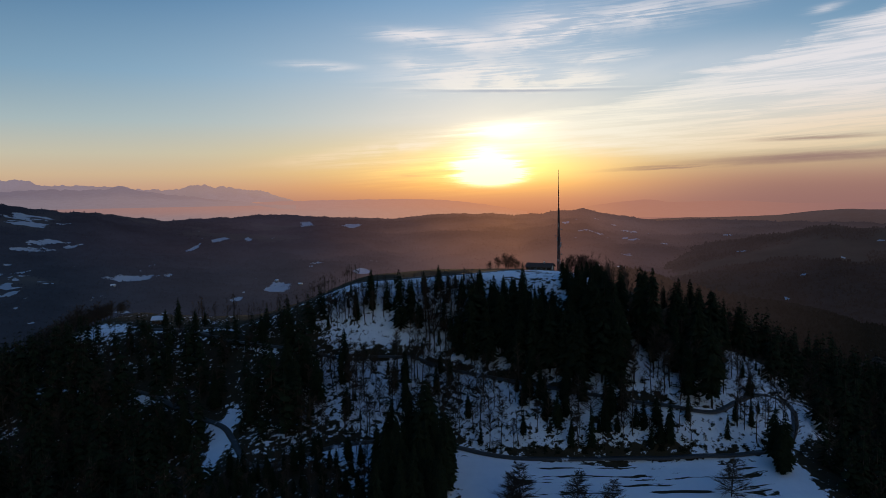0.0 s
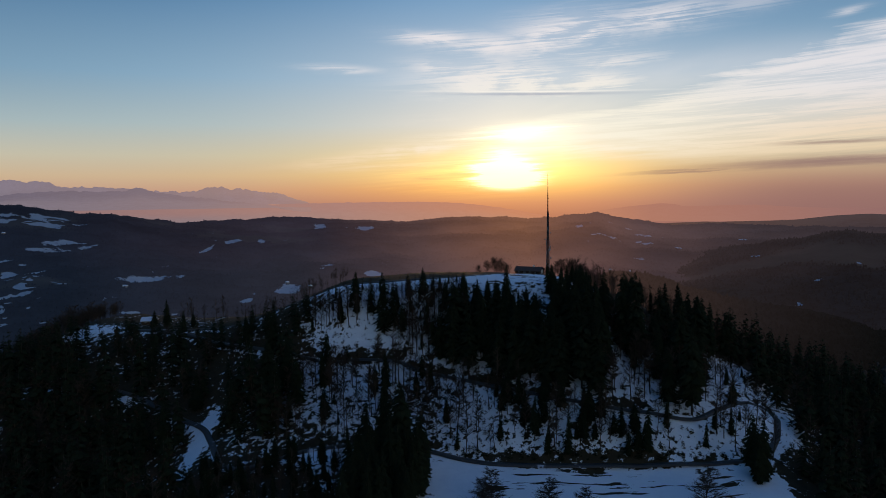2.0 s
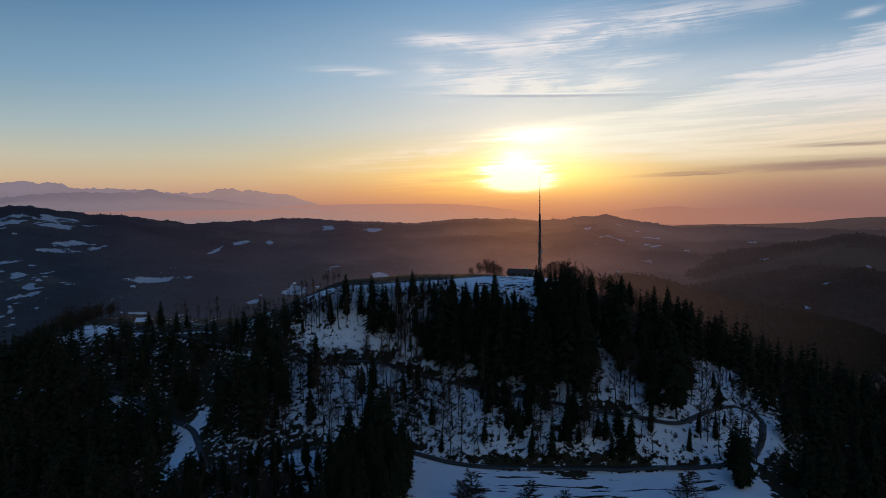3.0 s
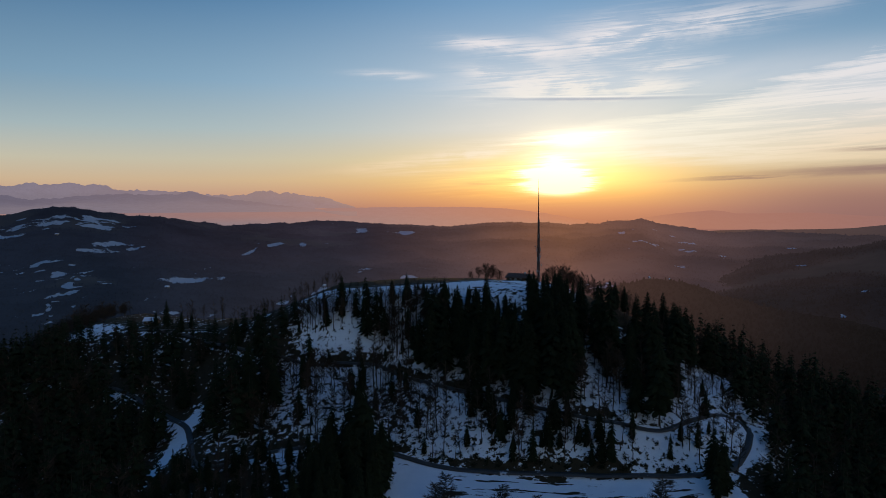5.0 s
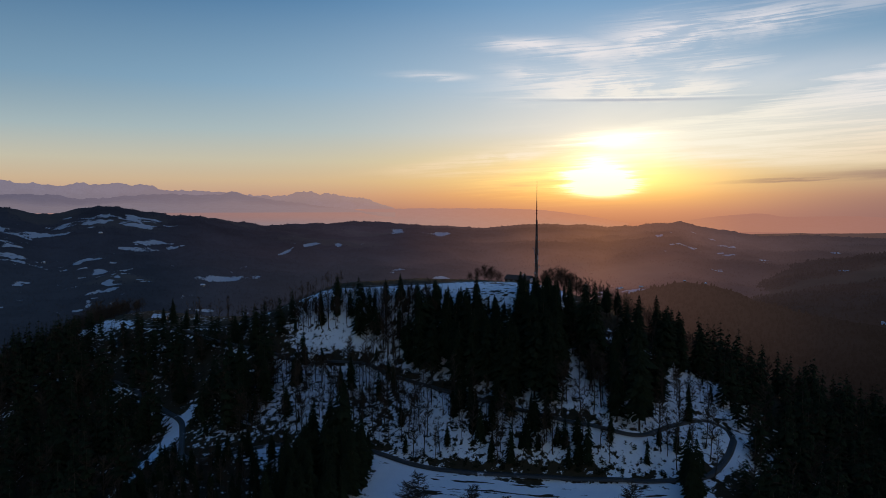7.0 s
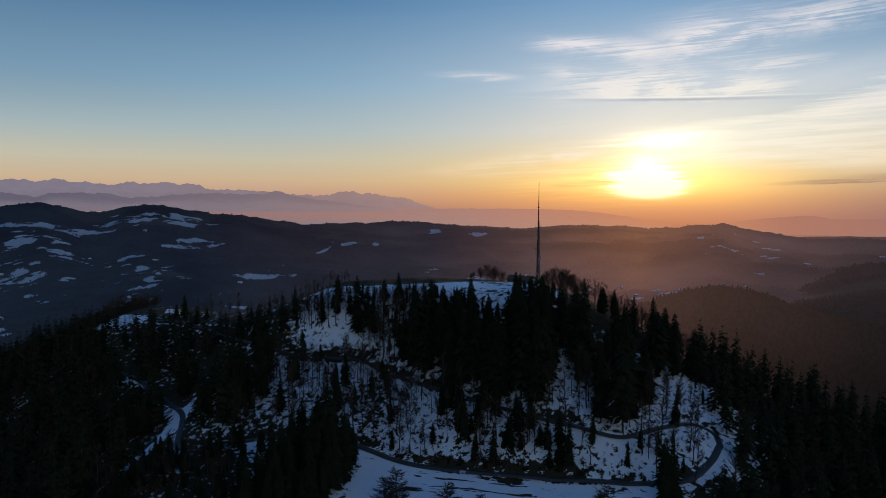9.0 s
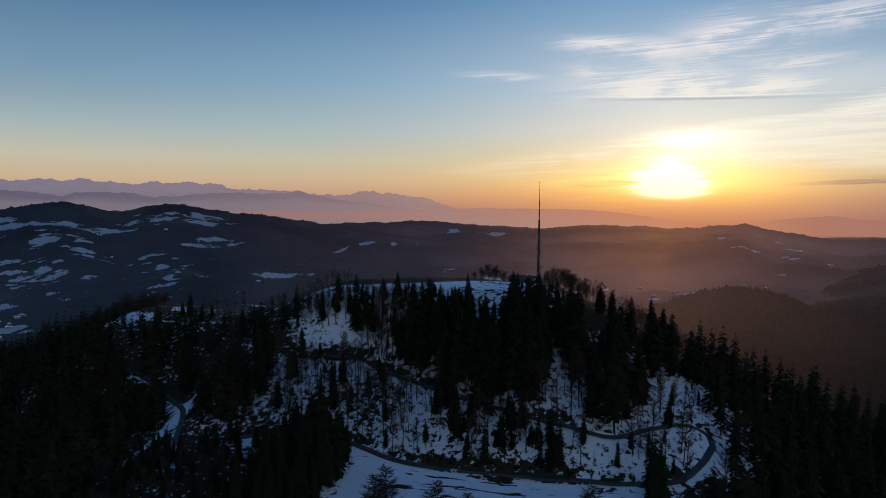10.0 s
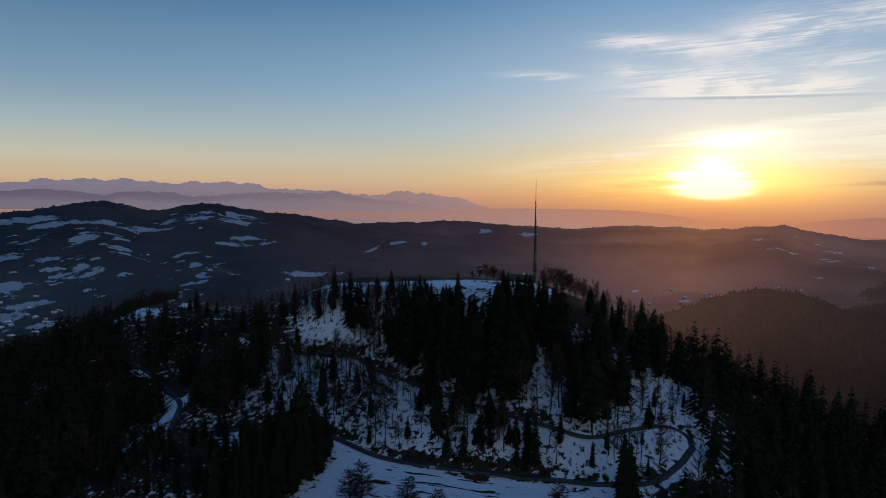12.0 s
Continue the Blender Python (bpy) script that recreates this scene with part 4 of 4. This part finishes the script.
def foot_y(x):
    return float(np.interp(x, SECTION_X, FOOT_Y))


def dense_wood(x, y):
    """The dark stand of spruces below the mast."""
    if not (upper_y(x) + 2 < y < crest_y(x) + 8 and 8 < x < 112):
        return 0
    gap = 0.1 if abs(x - 71 - (y - 270) * 0.1) < 3.2 or abs(x - 88 - (y - 270) * 0.1) < 3 else 1
    return (0.95 if x < 64 else 0.15) * gap


def lane_wood(x, y):
    """Young spruces crowding below the upper lane."""
    return 0.75 if 24 < x < 74 and upper_y(x) - 13 < y < upper_y(x) - 2 else 0


def left_wood(x, y):
    if x > -50 or x < 75 - 1.15 * y or y > crest_y(x) - 6 or (-90 + 2.5 * (y < 246) < x < -77 - 2.0 * (y < 246) and 216 < y < 284) or (x > -66 and 230 < y < 253):
        return 0
    return 0.97 if value_noise(np.array([x / 17.0]), np.array([y / 13.0]), 15)[0] > 0.27 else 0.3


CREST_SPRUCES = [(-31.4, 310.1, 14.4), (-18.3, 299.0, 25.8), (-14.3, 299.8, 19.2), (-8.5, 305.3, 12.1), (-2.3, 305.9, 11.5), (6.8, 297.5, 15.3), (14.6, 295.1, 17.4),
                 (5.3, 287.0, 20.6), (31.7, 292.2, 17.4), (-33.1, 292.4, 6.9), (24.7, 287.1, 18.1), (20.8, 281.5, 22.3), (-24.5, 306, 13), (-40.9, 292.5, 14.3)]
FLANK_SPRUCES = [(77.6, 268.1, 33), (74.3, 272.7, 29.4), (68.6, 281.1, 23.8), (88.6, 278.2, 24.5), (91.1, 260.8, 33), (90.4, 243.3, 30), (103.2, 280.1, 24.6), (110.7, 286.9, 20.8),
                 (117.4, 288.6, 19.8), (83.4, 245.9, 20.0), (94.3, 250.6, 9.7), (108.0, 254.3, 9.7), (102.0, 221.5, 17.7), (103.6, 218.1, 18.6), (101.7, 216.0, 16.4), (97.9, 267.2, 18.5)]
LEFT_SPRUCES = [(-125.5, 339.9, 14.1), (-134.0, 345.8, 8.0), (-113.0, 339.5, 7.9), (-116.0, 335.6, 9.7), (-78.8, 309.6, 15.3), (-64.1, 297.5, 20.7), (-53.6, 277.2, 20.5),
                (-60.5, 274, 26), (-56, 266, 22), (-92, 284, 16.0), (-36, 258, 14), (-48, 268, 19), (-96, 262, 20)]
FRONT_SPRUCES = [(-6.8, 230.7, 32.1), (0.1, 228.7, 22.5), (-8.7, 221.5, 24.6), (-15.1, 219.2, 18), (-3.1, 224.9, 22), (-12, 236, 24)]
for places, label, group in ((CREST_SPRUCES, "dark green spruce standing in snow near the crest", "spruces on the slope"),
                             (FLANK_SPRUCES, "tall dark green spruce above the lane bend", "spruces on the slope"),
                             (LEFT_SPRUCES, "dark spruce rising over the mixed wood", "spruces on the shoulder"),
                             (FRONT_SPRUCES, "tall black-green spruce at the edge of the snow field", "spruces by the field")):
    for x, y, h in places:
        plant("spruce", SPRUCE_MESH, x, y, h + 0.3, label, group, rnd.uniform(1.1, 1.35) * (1.2 if h < 12 else 1))

spruce_places = clear_of_lanes(scatter(8, 116, 240, 312, 4.4, dense_wood, rnd), 3)
bare_left = clear_of_lanes(scatter(-50, 16, 288, 320, 2.3, lambda x, y: 0.8 if upper_y(x) + 3 < y < crest_y(x) + 2 and math.hypot((x + 27) / 13, (y - 298) / 5) > 1 else 0, rnd), 2.5)
bare_mid = clear_of_lanes(scatter(-50, 114, 230, 292, 4.0, lambda x, y: 0.75 if foot_y(x) + 3 < y < upper_y(x) - 2 else 0, rnd), 2.5)
bare_mid += clear_of_lanes(scatter(64, 122, 244, 304, 4.0, lambda x, y: 0.75 if upper_y(x) + 2 < y < crest_y(x) else 0, rnd), 3)
front = clear_of_lanes(scatter(-72, 2, 200, 246, 3.6, lambda x, y: (0.8 if x > -22 else 0.62) if y < foot_y(x) - 3 and x < 1 - (228 - y) * 0.1 else 0, rnd), 3)

for x, y in spruce_places:
    room = (186.5 if x < 37 else 183.6 if x < 49 else 192.0) + rnd.uniform(-7, 1.0) - ground_at(x, y)
    if room < 3.5:
        continue
    plant("spruce", SPRUCE_MESH, x, y, max(3.5, min(room, rnd.uniform(22, 31) if x < 64 else rnd.uniform(9, 21))), "tall dark green spruce in a dense stand on the hill", "spruces below the summit", rnd.uniform(1.05, 1.45))
young = []
for x, y in clear_of_lanes(scatter(24, 74, 232, 268, 3.8, lane_wood, rnd), 2.5):
    young.append((x, y, ground_at(x, y), rnd.uniform(6, 15), rnd.uniform(1.1, 1.5)))
slope_rest, single = [], 0
for x, y in sorted(bare_left + bare_mid, key=lambda p: p[1]):
    over = float(np.interp(x, SECTION_X, CREST_Z)) + rnd.uniform(-3, 2) - ground_at(x, y)
    if rnd.random() < (0.16 if y > 293 and x < 16 else 0.20):
        plant("spruce", SPRUCE_MESH, x, y, min(max(4, over), rnd.uniform(5, 16)), "dark green spruce among bare trees on the snowy slope", "spruces on the slope")
    else:
        h = min(max(4, over), rnd.uniform(9, 18))
        single += 1
        if single > 250:
            slope_rest.append((x, y, ground_at(x, y), h, rnd.uniform(0.8, 1.1)))
        else:
            plant("bare_tree", BARE_MESH, x, y, h, "slender leafless tree on the snowy slope", "bare trees on the slope", rnd.uniform(0.8, 1.1))
joined("slope_wood", BARES, slope_rest, [BARK, TWIGS], "slender leafless wood on the upper slope")
for x, y in front:
    if x < -22 and rnd.random() < 0.45:
        plant("bare_tree", BARE_MESH, x, y, rnd.uniform(7, 12), "slender leafless tree on the snowy slope", "bare trees on the slope")
        continue
    if x > -22:
        plant("spruce", SPRUCE_MESH, x, y, rnd.uniform(14, 24), "dark spruce in the wood below the lane", "spruces by the field")
    else:
        young.append((x, y, ground_at(x, y), rnd.uniform(5, 11), rnd.uniform(1.0, 1.3)))
joined("young_spruce_wood", SPRUCES, young, [BARK, NEEDLES], "young dark spruces below the lane and on its bank")
for x, y, h in ((21.9, 215.2, 12.7), (38.7, 211.1, 11.3), (48.8, 208.8, 9), (83.9, 209.1, 12.2), (18.9, 213.0, 11)):
    plant("larch", LARCH_MESH, x, y, h, "leafless larch with a fine pyramid crown on the snow field", "larches on the field", 1.1)
for x, y, h in ((26, 352, 6.2), (29.5, 351, 7.6), (33, 353, 7.4), (36, 357, 6.4), (31.5, 356, 6.8), (61, 347, 8.5), (64.5, 345, 9.6), (67.5, 346, 10), (71, 344, 9.4), (74, 347, 8.4), (66, 350, 9), (70, 349, 8.6), (77, 344, 7), (59, 343, 7), (57.5, 352, 5.5), (22, 354, 4.5)):
    plant("bare_tree", ROUND_MESH, x, y, h, "leafless round-crowned tree beside the summit house", "trees round the summit house", 0.95)

# bare trees behind the crest, their tops against the valley
behind = scatter(-120, -40, 330, 362, 4.6, lambda x, y: 0.62 if y > crest_y(x) + 5 else 0, rnd)
behind += scatter(78, 150, 312, 372, 5.2, lambda x, y: 0.7, rnd)
behind += scatter(62, 124, 284, 314, 3.6, lambda x, y: 0.6 if y > crest_y(x) - 16 else 0, rnd)
lump = scatter(-226, -162, 358, 400, 3.4, lambda x, y: 0.95 if math.hypot((x + 193) / 26, (y - 379) / 18) < 1 else 0, rnd)
SMALL_BARES = [pole_data(80 + k, 22) for k in range(4)]


def behind_height(x):
    return rnd.uniform(5, 9) if x > -100 and x < 0 else rnd.uniform(8, 13)


joined("bare_wood", SMALL_BARES, [(x, y, ground_at(x, y), behind_height(x), rnd.uniform(0.7, 1.0)) for x, y in clear_of_lanes(behind, 2)], [BARK, TWIGS], "leafless broadleaved wood behind the crest")

BUSHY = [pole_data(95 + k, 26, (0.15, 0.3), (0.14, 0.24), 5, 1.5) for k in range(4)]
joined("shoulder_wood", BUSHY, [(x, y, ground_at(x, y), (10 + rnd.uniform(-2, 3)) * (1.15 - 0.5 * math.hypot((x + 193) / 26, (y - 379) / 18)), 1.0) for x, y in lump], [BARK, TWIGS], "dense leafless grove behind the shoulder of the hill")

left = clear_of_lanes(scatter(-330, -50, 170, 352, 4.9, left_wood, rnd), 2.6)
right = clear_of_lanes(scatter(108, 270, 170, 335, 5.0, lambda x, y: 0.95 if x > 136 or y < 234 and x > 117 else (0.5 if x > 120 else 0), rnd), 4)


def stand_height(x, y):
    if -98 < x < -70 and 236 < y < 262:
        return rnd.uniform(3, 7)
    if -78 < x < -20 and y < 236:
        return rnd.uniform(6, 13)
    h = 10 + 17 * rnd.random() ** 0.8
    return min(h, 24 + rnd.uniform(-3, 3) - 0.02 * x) if x > 0 else min(h, max(6, crest_y(x) - y) * 0.5 + 7)


stand = [(x, y, ground_at(x, y), stand_height(x, y), rnd.uniform(1.0, 1.3)) for x, y in left + right]
SMALL_SPRUCES = [spruce_data(70 + k, 13, 7, 1.25, True) for k in range(5)]
joined("spruce_wood", SMALL_SPRUCES, [s for s in stand if rnd.random() < (0.62 if s[0] < 0 else 0.66)], [BARK, NEEDLES], "dense dark spruce wood on the flanks of the hill")
joined("mixed_wood", BUSHY, [(x, y, z, h * 0.72, 0.8) for x, y, z, h, w in stand if rnd.random() < 0.42], [BARK, TWIGS], "leafless trees in the dark wood on the flanks")

# undergrowth: young spruces, brush and stumps on the snowy slope
MINI = [spruce_data(90 + k, 5, 6, 1.2, True) for k in range(4)]
brush = clear_of_lanes(scatter(-64, 134, 222, 318, 2.1, lambda x, y: 0.72 if foot_y(x) + 2 < y < crest_y(x) else 0, rnd), 2.2)
brush += clear_of_lanes(scatter(-30, 122, 226, 292, 3.2, lambda x, y: 0.5 if foot_y(x) + 2 < y < upper_y(x) - 1 else 0, rnd), 2.0)
for name, low, high, rows in (("lower", 12, 104, 4), ("upper", -40, 62, 4), ("upper", 78, 122, 3)):
    for x, y in LANES[name]:
        for _ in range(rows):
            if low < x < high and rnd.random() < 0.62 and (name == "lower" or y > 240):
                off = rnd.choice((-1, 1, 1, 1)) if name == "upper" else 1
                brush.append((x + rnd.gauss(0, 1.2), y + off * (2.0 + abs(rnd.gauss(0, 1.7)))))
joined("undergrowth", MINI, [(x, y, ground_at(x, y), 0.6 + 1.9 * rnd.random() ** 2, rnd.uniform(2.2, 4.6)) for x, y in brush], [BARK, NEEDLES], "low dark brush and young spruces in the snow")

# far woods: small crowns on the valley sides
CLUMPS = [([(0, 0, 0)] * 3, [(0, 1, 2)], *clump_data(k)) for k in range(5)]
far_places = []
while len(far_places) < 3000:
    a, d = radians(rnd.uniform(-60, 44)), 520 * (1050 / 520) ** rnd.random()
    x, y = CX + d * math.sin(a), d * math.cos(a)
    far_places.append((x, y))
fp = np.array(far_places)
keep = (fractal(fp[:, 0], fp[:, 1], 150, 77, 4) > -0.22) & (snow_fields(fp[:, 0], fp[:, 1]) < 0.42)
fz = land_height(fp[:, 0], fp[:, 1]) - np.maximum(0, np.hypot(fp[:, 0] - CX, fp[:, 1]) - 1700) * 0.03
joined("valley_wood", CLUMPS, [(x, y, z, rnd.uniform(7, 13), rnd.uniform(0.8, 1.6)) for (x, y), z, k in zip(far_places, fz, keep) if k], [BARK, FAR_WOOD], "bare brown woods on the valley sides")

# ---- summit: mast, house, hut ----


def build_mast(x, y):
    z = ground_at(x, y)
    mast = tagged(new("radio_mast"), "slender steel lattice radio mast with antennas on the summit", "mast")
    mast.location = (x, y, z - 0.2)

    def half(h):
        return 0.85 - 0.5 * min(1, h / 30)

    def corner(k, h):
        return Vector((half(h) * math.cos(k * 2.094 + 0.4), half(h) * math.sin(k * 2.094 + 0.4), h))

    for k in range(3):
        part("leg", bar(bmesh.new(), corner(k, 0), corner(k, 30), 0.16, 6, 0.11), STEEL, mast)
    h = 0.0
    while h < 29:
        nh = min(30, h + 1.5 * half(h) + 0.35)
        bm = bmesh.new()
        for k in range(3):
            bar(bm, corner(k, h), corner(k + 1, nh), 0.07, 4)
            bar(bm, corner(k + 1, h), corner(k, nh), 0.07, 4)
            bar(bm, corner(k, h), corner(k + 1, h), 0.06, 4)
        part("brace", bm, STEEL, mast)
        h = nh
    part("cable_tray", box(bmesh.new(), (-0.22, -0.12, 0.5), (0.22, 0.12, 29.5), 0.02), STEEL, mast, "dark tray of feeder cables")
    bm = bmesh.new()
    for side in (-0.16, 0.16):
        bar(bm, (0.45 + side, 0.1, 0.4), (0.28 + side, 0.05, 29), 0.025, 4)
    for k in range(70):
        bar(bm, (0.29, 0.1, 0.8 + k * 0.4), (0.61, 0.1, 0.8 + k * 0.4), 0.015, 4)
    part("ladder", bm, STEEL, mast)
    bm = bar(bmesh.new(), (0, 0, 29), (0, 0, 39), 0.27, 8, 0.18)
    for k in range(6):
        bar(bm, (0, 0, 30 + k * 1.5), (0, 0, 30.2 + k * 1.5), 0.36, 8)
    part("pole", bm, RED_PAINT, mast, "red slim pole at the mast head")
    part("tip", bar(bmesh.new(), (0, 0, 39), (0, 0, 48.2), 0.16, 6, 0.07), STEEL, mast, "thin whip antenna")
    rng = random.Random(4)
    for k in range(16):
        a, hh = rng.random() * 6.28, rng.choice((4.5, 7, 9.5, 11, 13, 15.5, 18, 22))
        out = half(hh) + 0.6
        bm = bmesh.new()
        box(bm, (-0.14, -0.09, -0.95), (0.14, 0.09, 0.95), 0.04)
        bar(bm, (0, 0.1, 0.5), (0, 0.65, 0.5), 0.03, 5)
        bar(bm, (0, 0.1, -0.5), (0, 0.65, -0.5), 0.03, 5)
        ob = part("panel_antenna", bm, PANEL, mast, "grey panel antenna")
        ob.matrix_local = pose(out * math.cos(a), out * math.sin(a), hh, 0, 0, math.degrees(a) + 90)
    for k, (hh, a, r) in enumerate(((5.5, -1.9, 0.6), (8.2, 0.3, 0.45), (12.2, -1.2, 0.5), (17, 2.8, 0.35), (20, -0.4, 0.3))):
        bm = bmesh.new()
        bmesh.ops.create_cone(bm, cap_ends=True, segments=16, radius1=r * 0.8, radius2=r, depth=0.35, matrix=pose(0, -0.2, 0, 90, 0, 0))
        bar(bm, (0, 0, 0), (0, 0.5, 0), 0.05, 6)
        ob = part("dish_antenna", bm, PANEL, mast, "grey round dish")
        out = half(hh) + 0.55
        ob.matrix_local = pose(out * math.cos(a), out * math.sin(a), hh, 0, 0, math.degrees(a) + 90)
    part("footing", box(bmesh.new(), (-1.4, -1.4, -0.4), (1.4, 1.4, 0.35), 0.08), PLASTER, mast, "concrete footing")
    return mast


def build_house(name, x, y, turn, length, depth, eaves, rise, label, roof_material, wall_material, windows=3, chimney=True, snow=False):
    """A gabled house, its ridge along its length."""
    house = tagged(new(name), label, "house" if name == "house" else name)
    house.matrix_world = pose(x, y, min(ground_at(x - 3, y), ground_at(x + 3, y)) - 0.15, 0, 0, turn)
    a, b = length / 2, depth / 2
    bm = bmesh.new()
    sec = [(-b, 0), (b, 0), (b, eaves), (0, eaves + rise), (-b, eaves)]
    ends = [[bm.verts.new((s * a, py, pz)) for py, pz in sec] for s in (-1, 1)]
    bm.faces.new(ends[0])
    bm.faces.new(ends[1][::-1])
    for k in range(5):
        bm.faces.new((ends[0][k], ends[1][k], ends[1][(k + 1) % 5], ends[0][(k + 1) % 5]))
    bmesh.ops.recalc_face_normals(bm, faces=bm.faces)
    part("wall", bm, wall_material, house)
    for s in (-1, 1):
        bm = bmesh.new()
        over, t = 0.7, 0.22
        slope = rise / b
        pts = [(0, eaves + rise + 0.05), (s * (b + over), eaves - over * slope + 0.05), (s * (b + over), eaves - over * slope + 0.05 + t), (0, eaves + rise + 0.05 + t)]
        e = [[bm.verts.new((k * (a + 0.6), py, pz)) for py, pz in pts] for k in (-1, 1)]
        bm.faces.new(e[0])
        bm.faces.new(e[1][::-1])
        for k in range(4):
            bm.faces.new((e[0][k], e[1][k], e[1][(k + 1) % 4], e[0][(k + 1) % 4]))
        bmesh.ops.recalc_face_normals(bm, faces=bm.faces)
        part("roof", bm, SNOW if snow else roof_material, house)
    if chimney:
        part("chimney", box(bmesh.new(), (a * 0.35 - 0.35, -0.4, eaves + rise * 0.5), (a * 0.35 + 0.35, 0.4, eaves + rise + 0.9), 0.03), PLASTER, house)
    for k in range(windows):
        wx = (k - (windows - 1) / 2) * length / (windows + 0.4)
        win = part("window", box(bmesh.new(), (wx - 0.55, -b - 0.04, 0.95), (wx + 0.55, -b + 0.02, 2.05), 0.01), WHITE_PAINT, house, "white-framed window")
        for s in (-1, 1):
            part("pane", box(bmesh.new(), (wx + s * 0.25 - 0.2, -b - 0.055, 1.03), (wx + s * 0.25 + 0.2, -b - 0.035, 1.97)), GLASS, win)
    part("door", box(bmesh.new(), (a - 1.9, -b - 0.05, 0.1), (a - 0.9, -b + 0.02, 2.1), 0.01), TIMBER, house)
    bm = box(bmesh.new(), (a - 0.02, -b * 0.45, eaves * 0.45), (a + 0.05, b * 0.45, eaves + rise * 0.35), 0.01)
    part("gable_panel", bm, WHITE_PAINT, house, "white-boarded gable end")
    return house


build_mast(54.4, 344.0)
build_house("house", 46.4, 350.5, -24, 12.2, 6.5, 2.5, 1.5, "low dark timber house with a pale gable on the summit", TILES, TIMBER, 4)
build_house("hut", -138.5, 350.4, 6, 6.0, 4.5, 2.1, 1.2, "small hut with a snow-covered roof beside the lane", TILES, TIMBER, 2, False, True)

# ---- villages in the valleys ----


def ridge_place(grid, az, t, az_range, step):
    gx, gy, gz = grid
    i, j = int(t * (gx.shape[0] - 3)), int((az - az_range[0]) / step)
    return float(gx[i, j]), float(gy[i, j]), float(gz[i, j])


def village_house(x, y, z, rng):
    house = tagged(new("village_house"), "small pale village house with a pitched roof in the valley", "house", "village houses")
    house.matrix_world = pose(x, y, z - 0.5, 0, 0, rng.uniform(0, 180))
    a, b, e, h = rng.uniform(2.6, 4.4), rng.uniform(2.2, 3), rng.uniform(2.2, 3.2), rng.uniform(1.5, 2.2)
    bm = bmesh.new()
    box(bm, (-a, -b, 0), (a, b, e))
    part("wall", bm, OLD_PLASTER, house)
    bm = bmesh.new()
    v = [bm.verts.new(p) for p in ((-a - 0.5, -b - 0.6, e - 0.2), (a + 0.5, -b - 0.6, e - 0.2), (a + 0.5, b + 0.6, e - 0.2), (-a - 0.5, b + 0.6, e - 0.2), (-a - 0.5, 0, e + h), (a + 0.5, 0, e + h))]
    for f in ((0, 1, 5, 4), (3, 4, 5, 2), (0, 4, 3), (1, 2, 5), (0, 3, 2, 1)):
        bm.faces.new([v[k] for k in f])
    part("roof", bm, SNOW if rng.random() < 0.8 else OLD_PLASTER, house)


rng = random.Random(21)
for k in range(50):
    az = rng.gauss(-46, 2.2) if k < 46 else rng.uniform(-44, -24)
    t = abs(rng.gauss(0.17, 0.07)) if k < 46 else rng.uniform(0.25, 0.8)
    village_house(*ridge_place(MID_GRID, max(-60, az), min(t, 0.9), (-64, 46), 0.12), rng)
for k in range(26):
    village_house(*ridge_place(MID_GRID, rng.gauss(9, 3.0) if k < 18 else rng.uniform(-16, 20), abs(rng.gauss(0.30, 0.06)), (-64, 46), 0.12), rng)
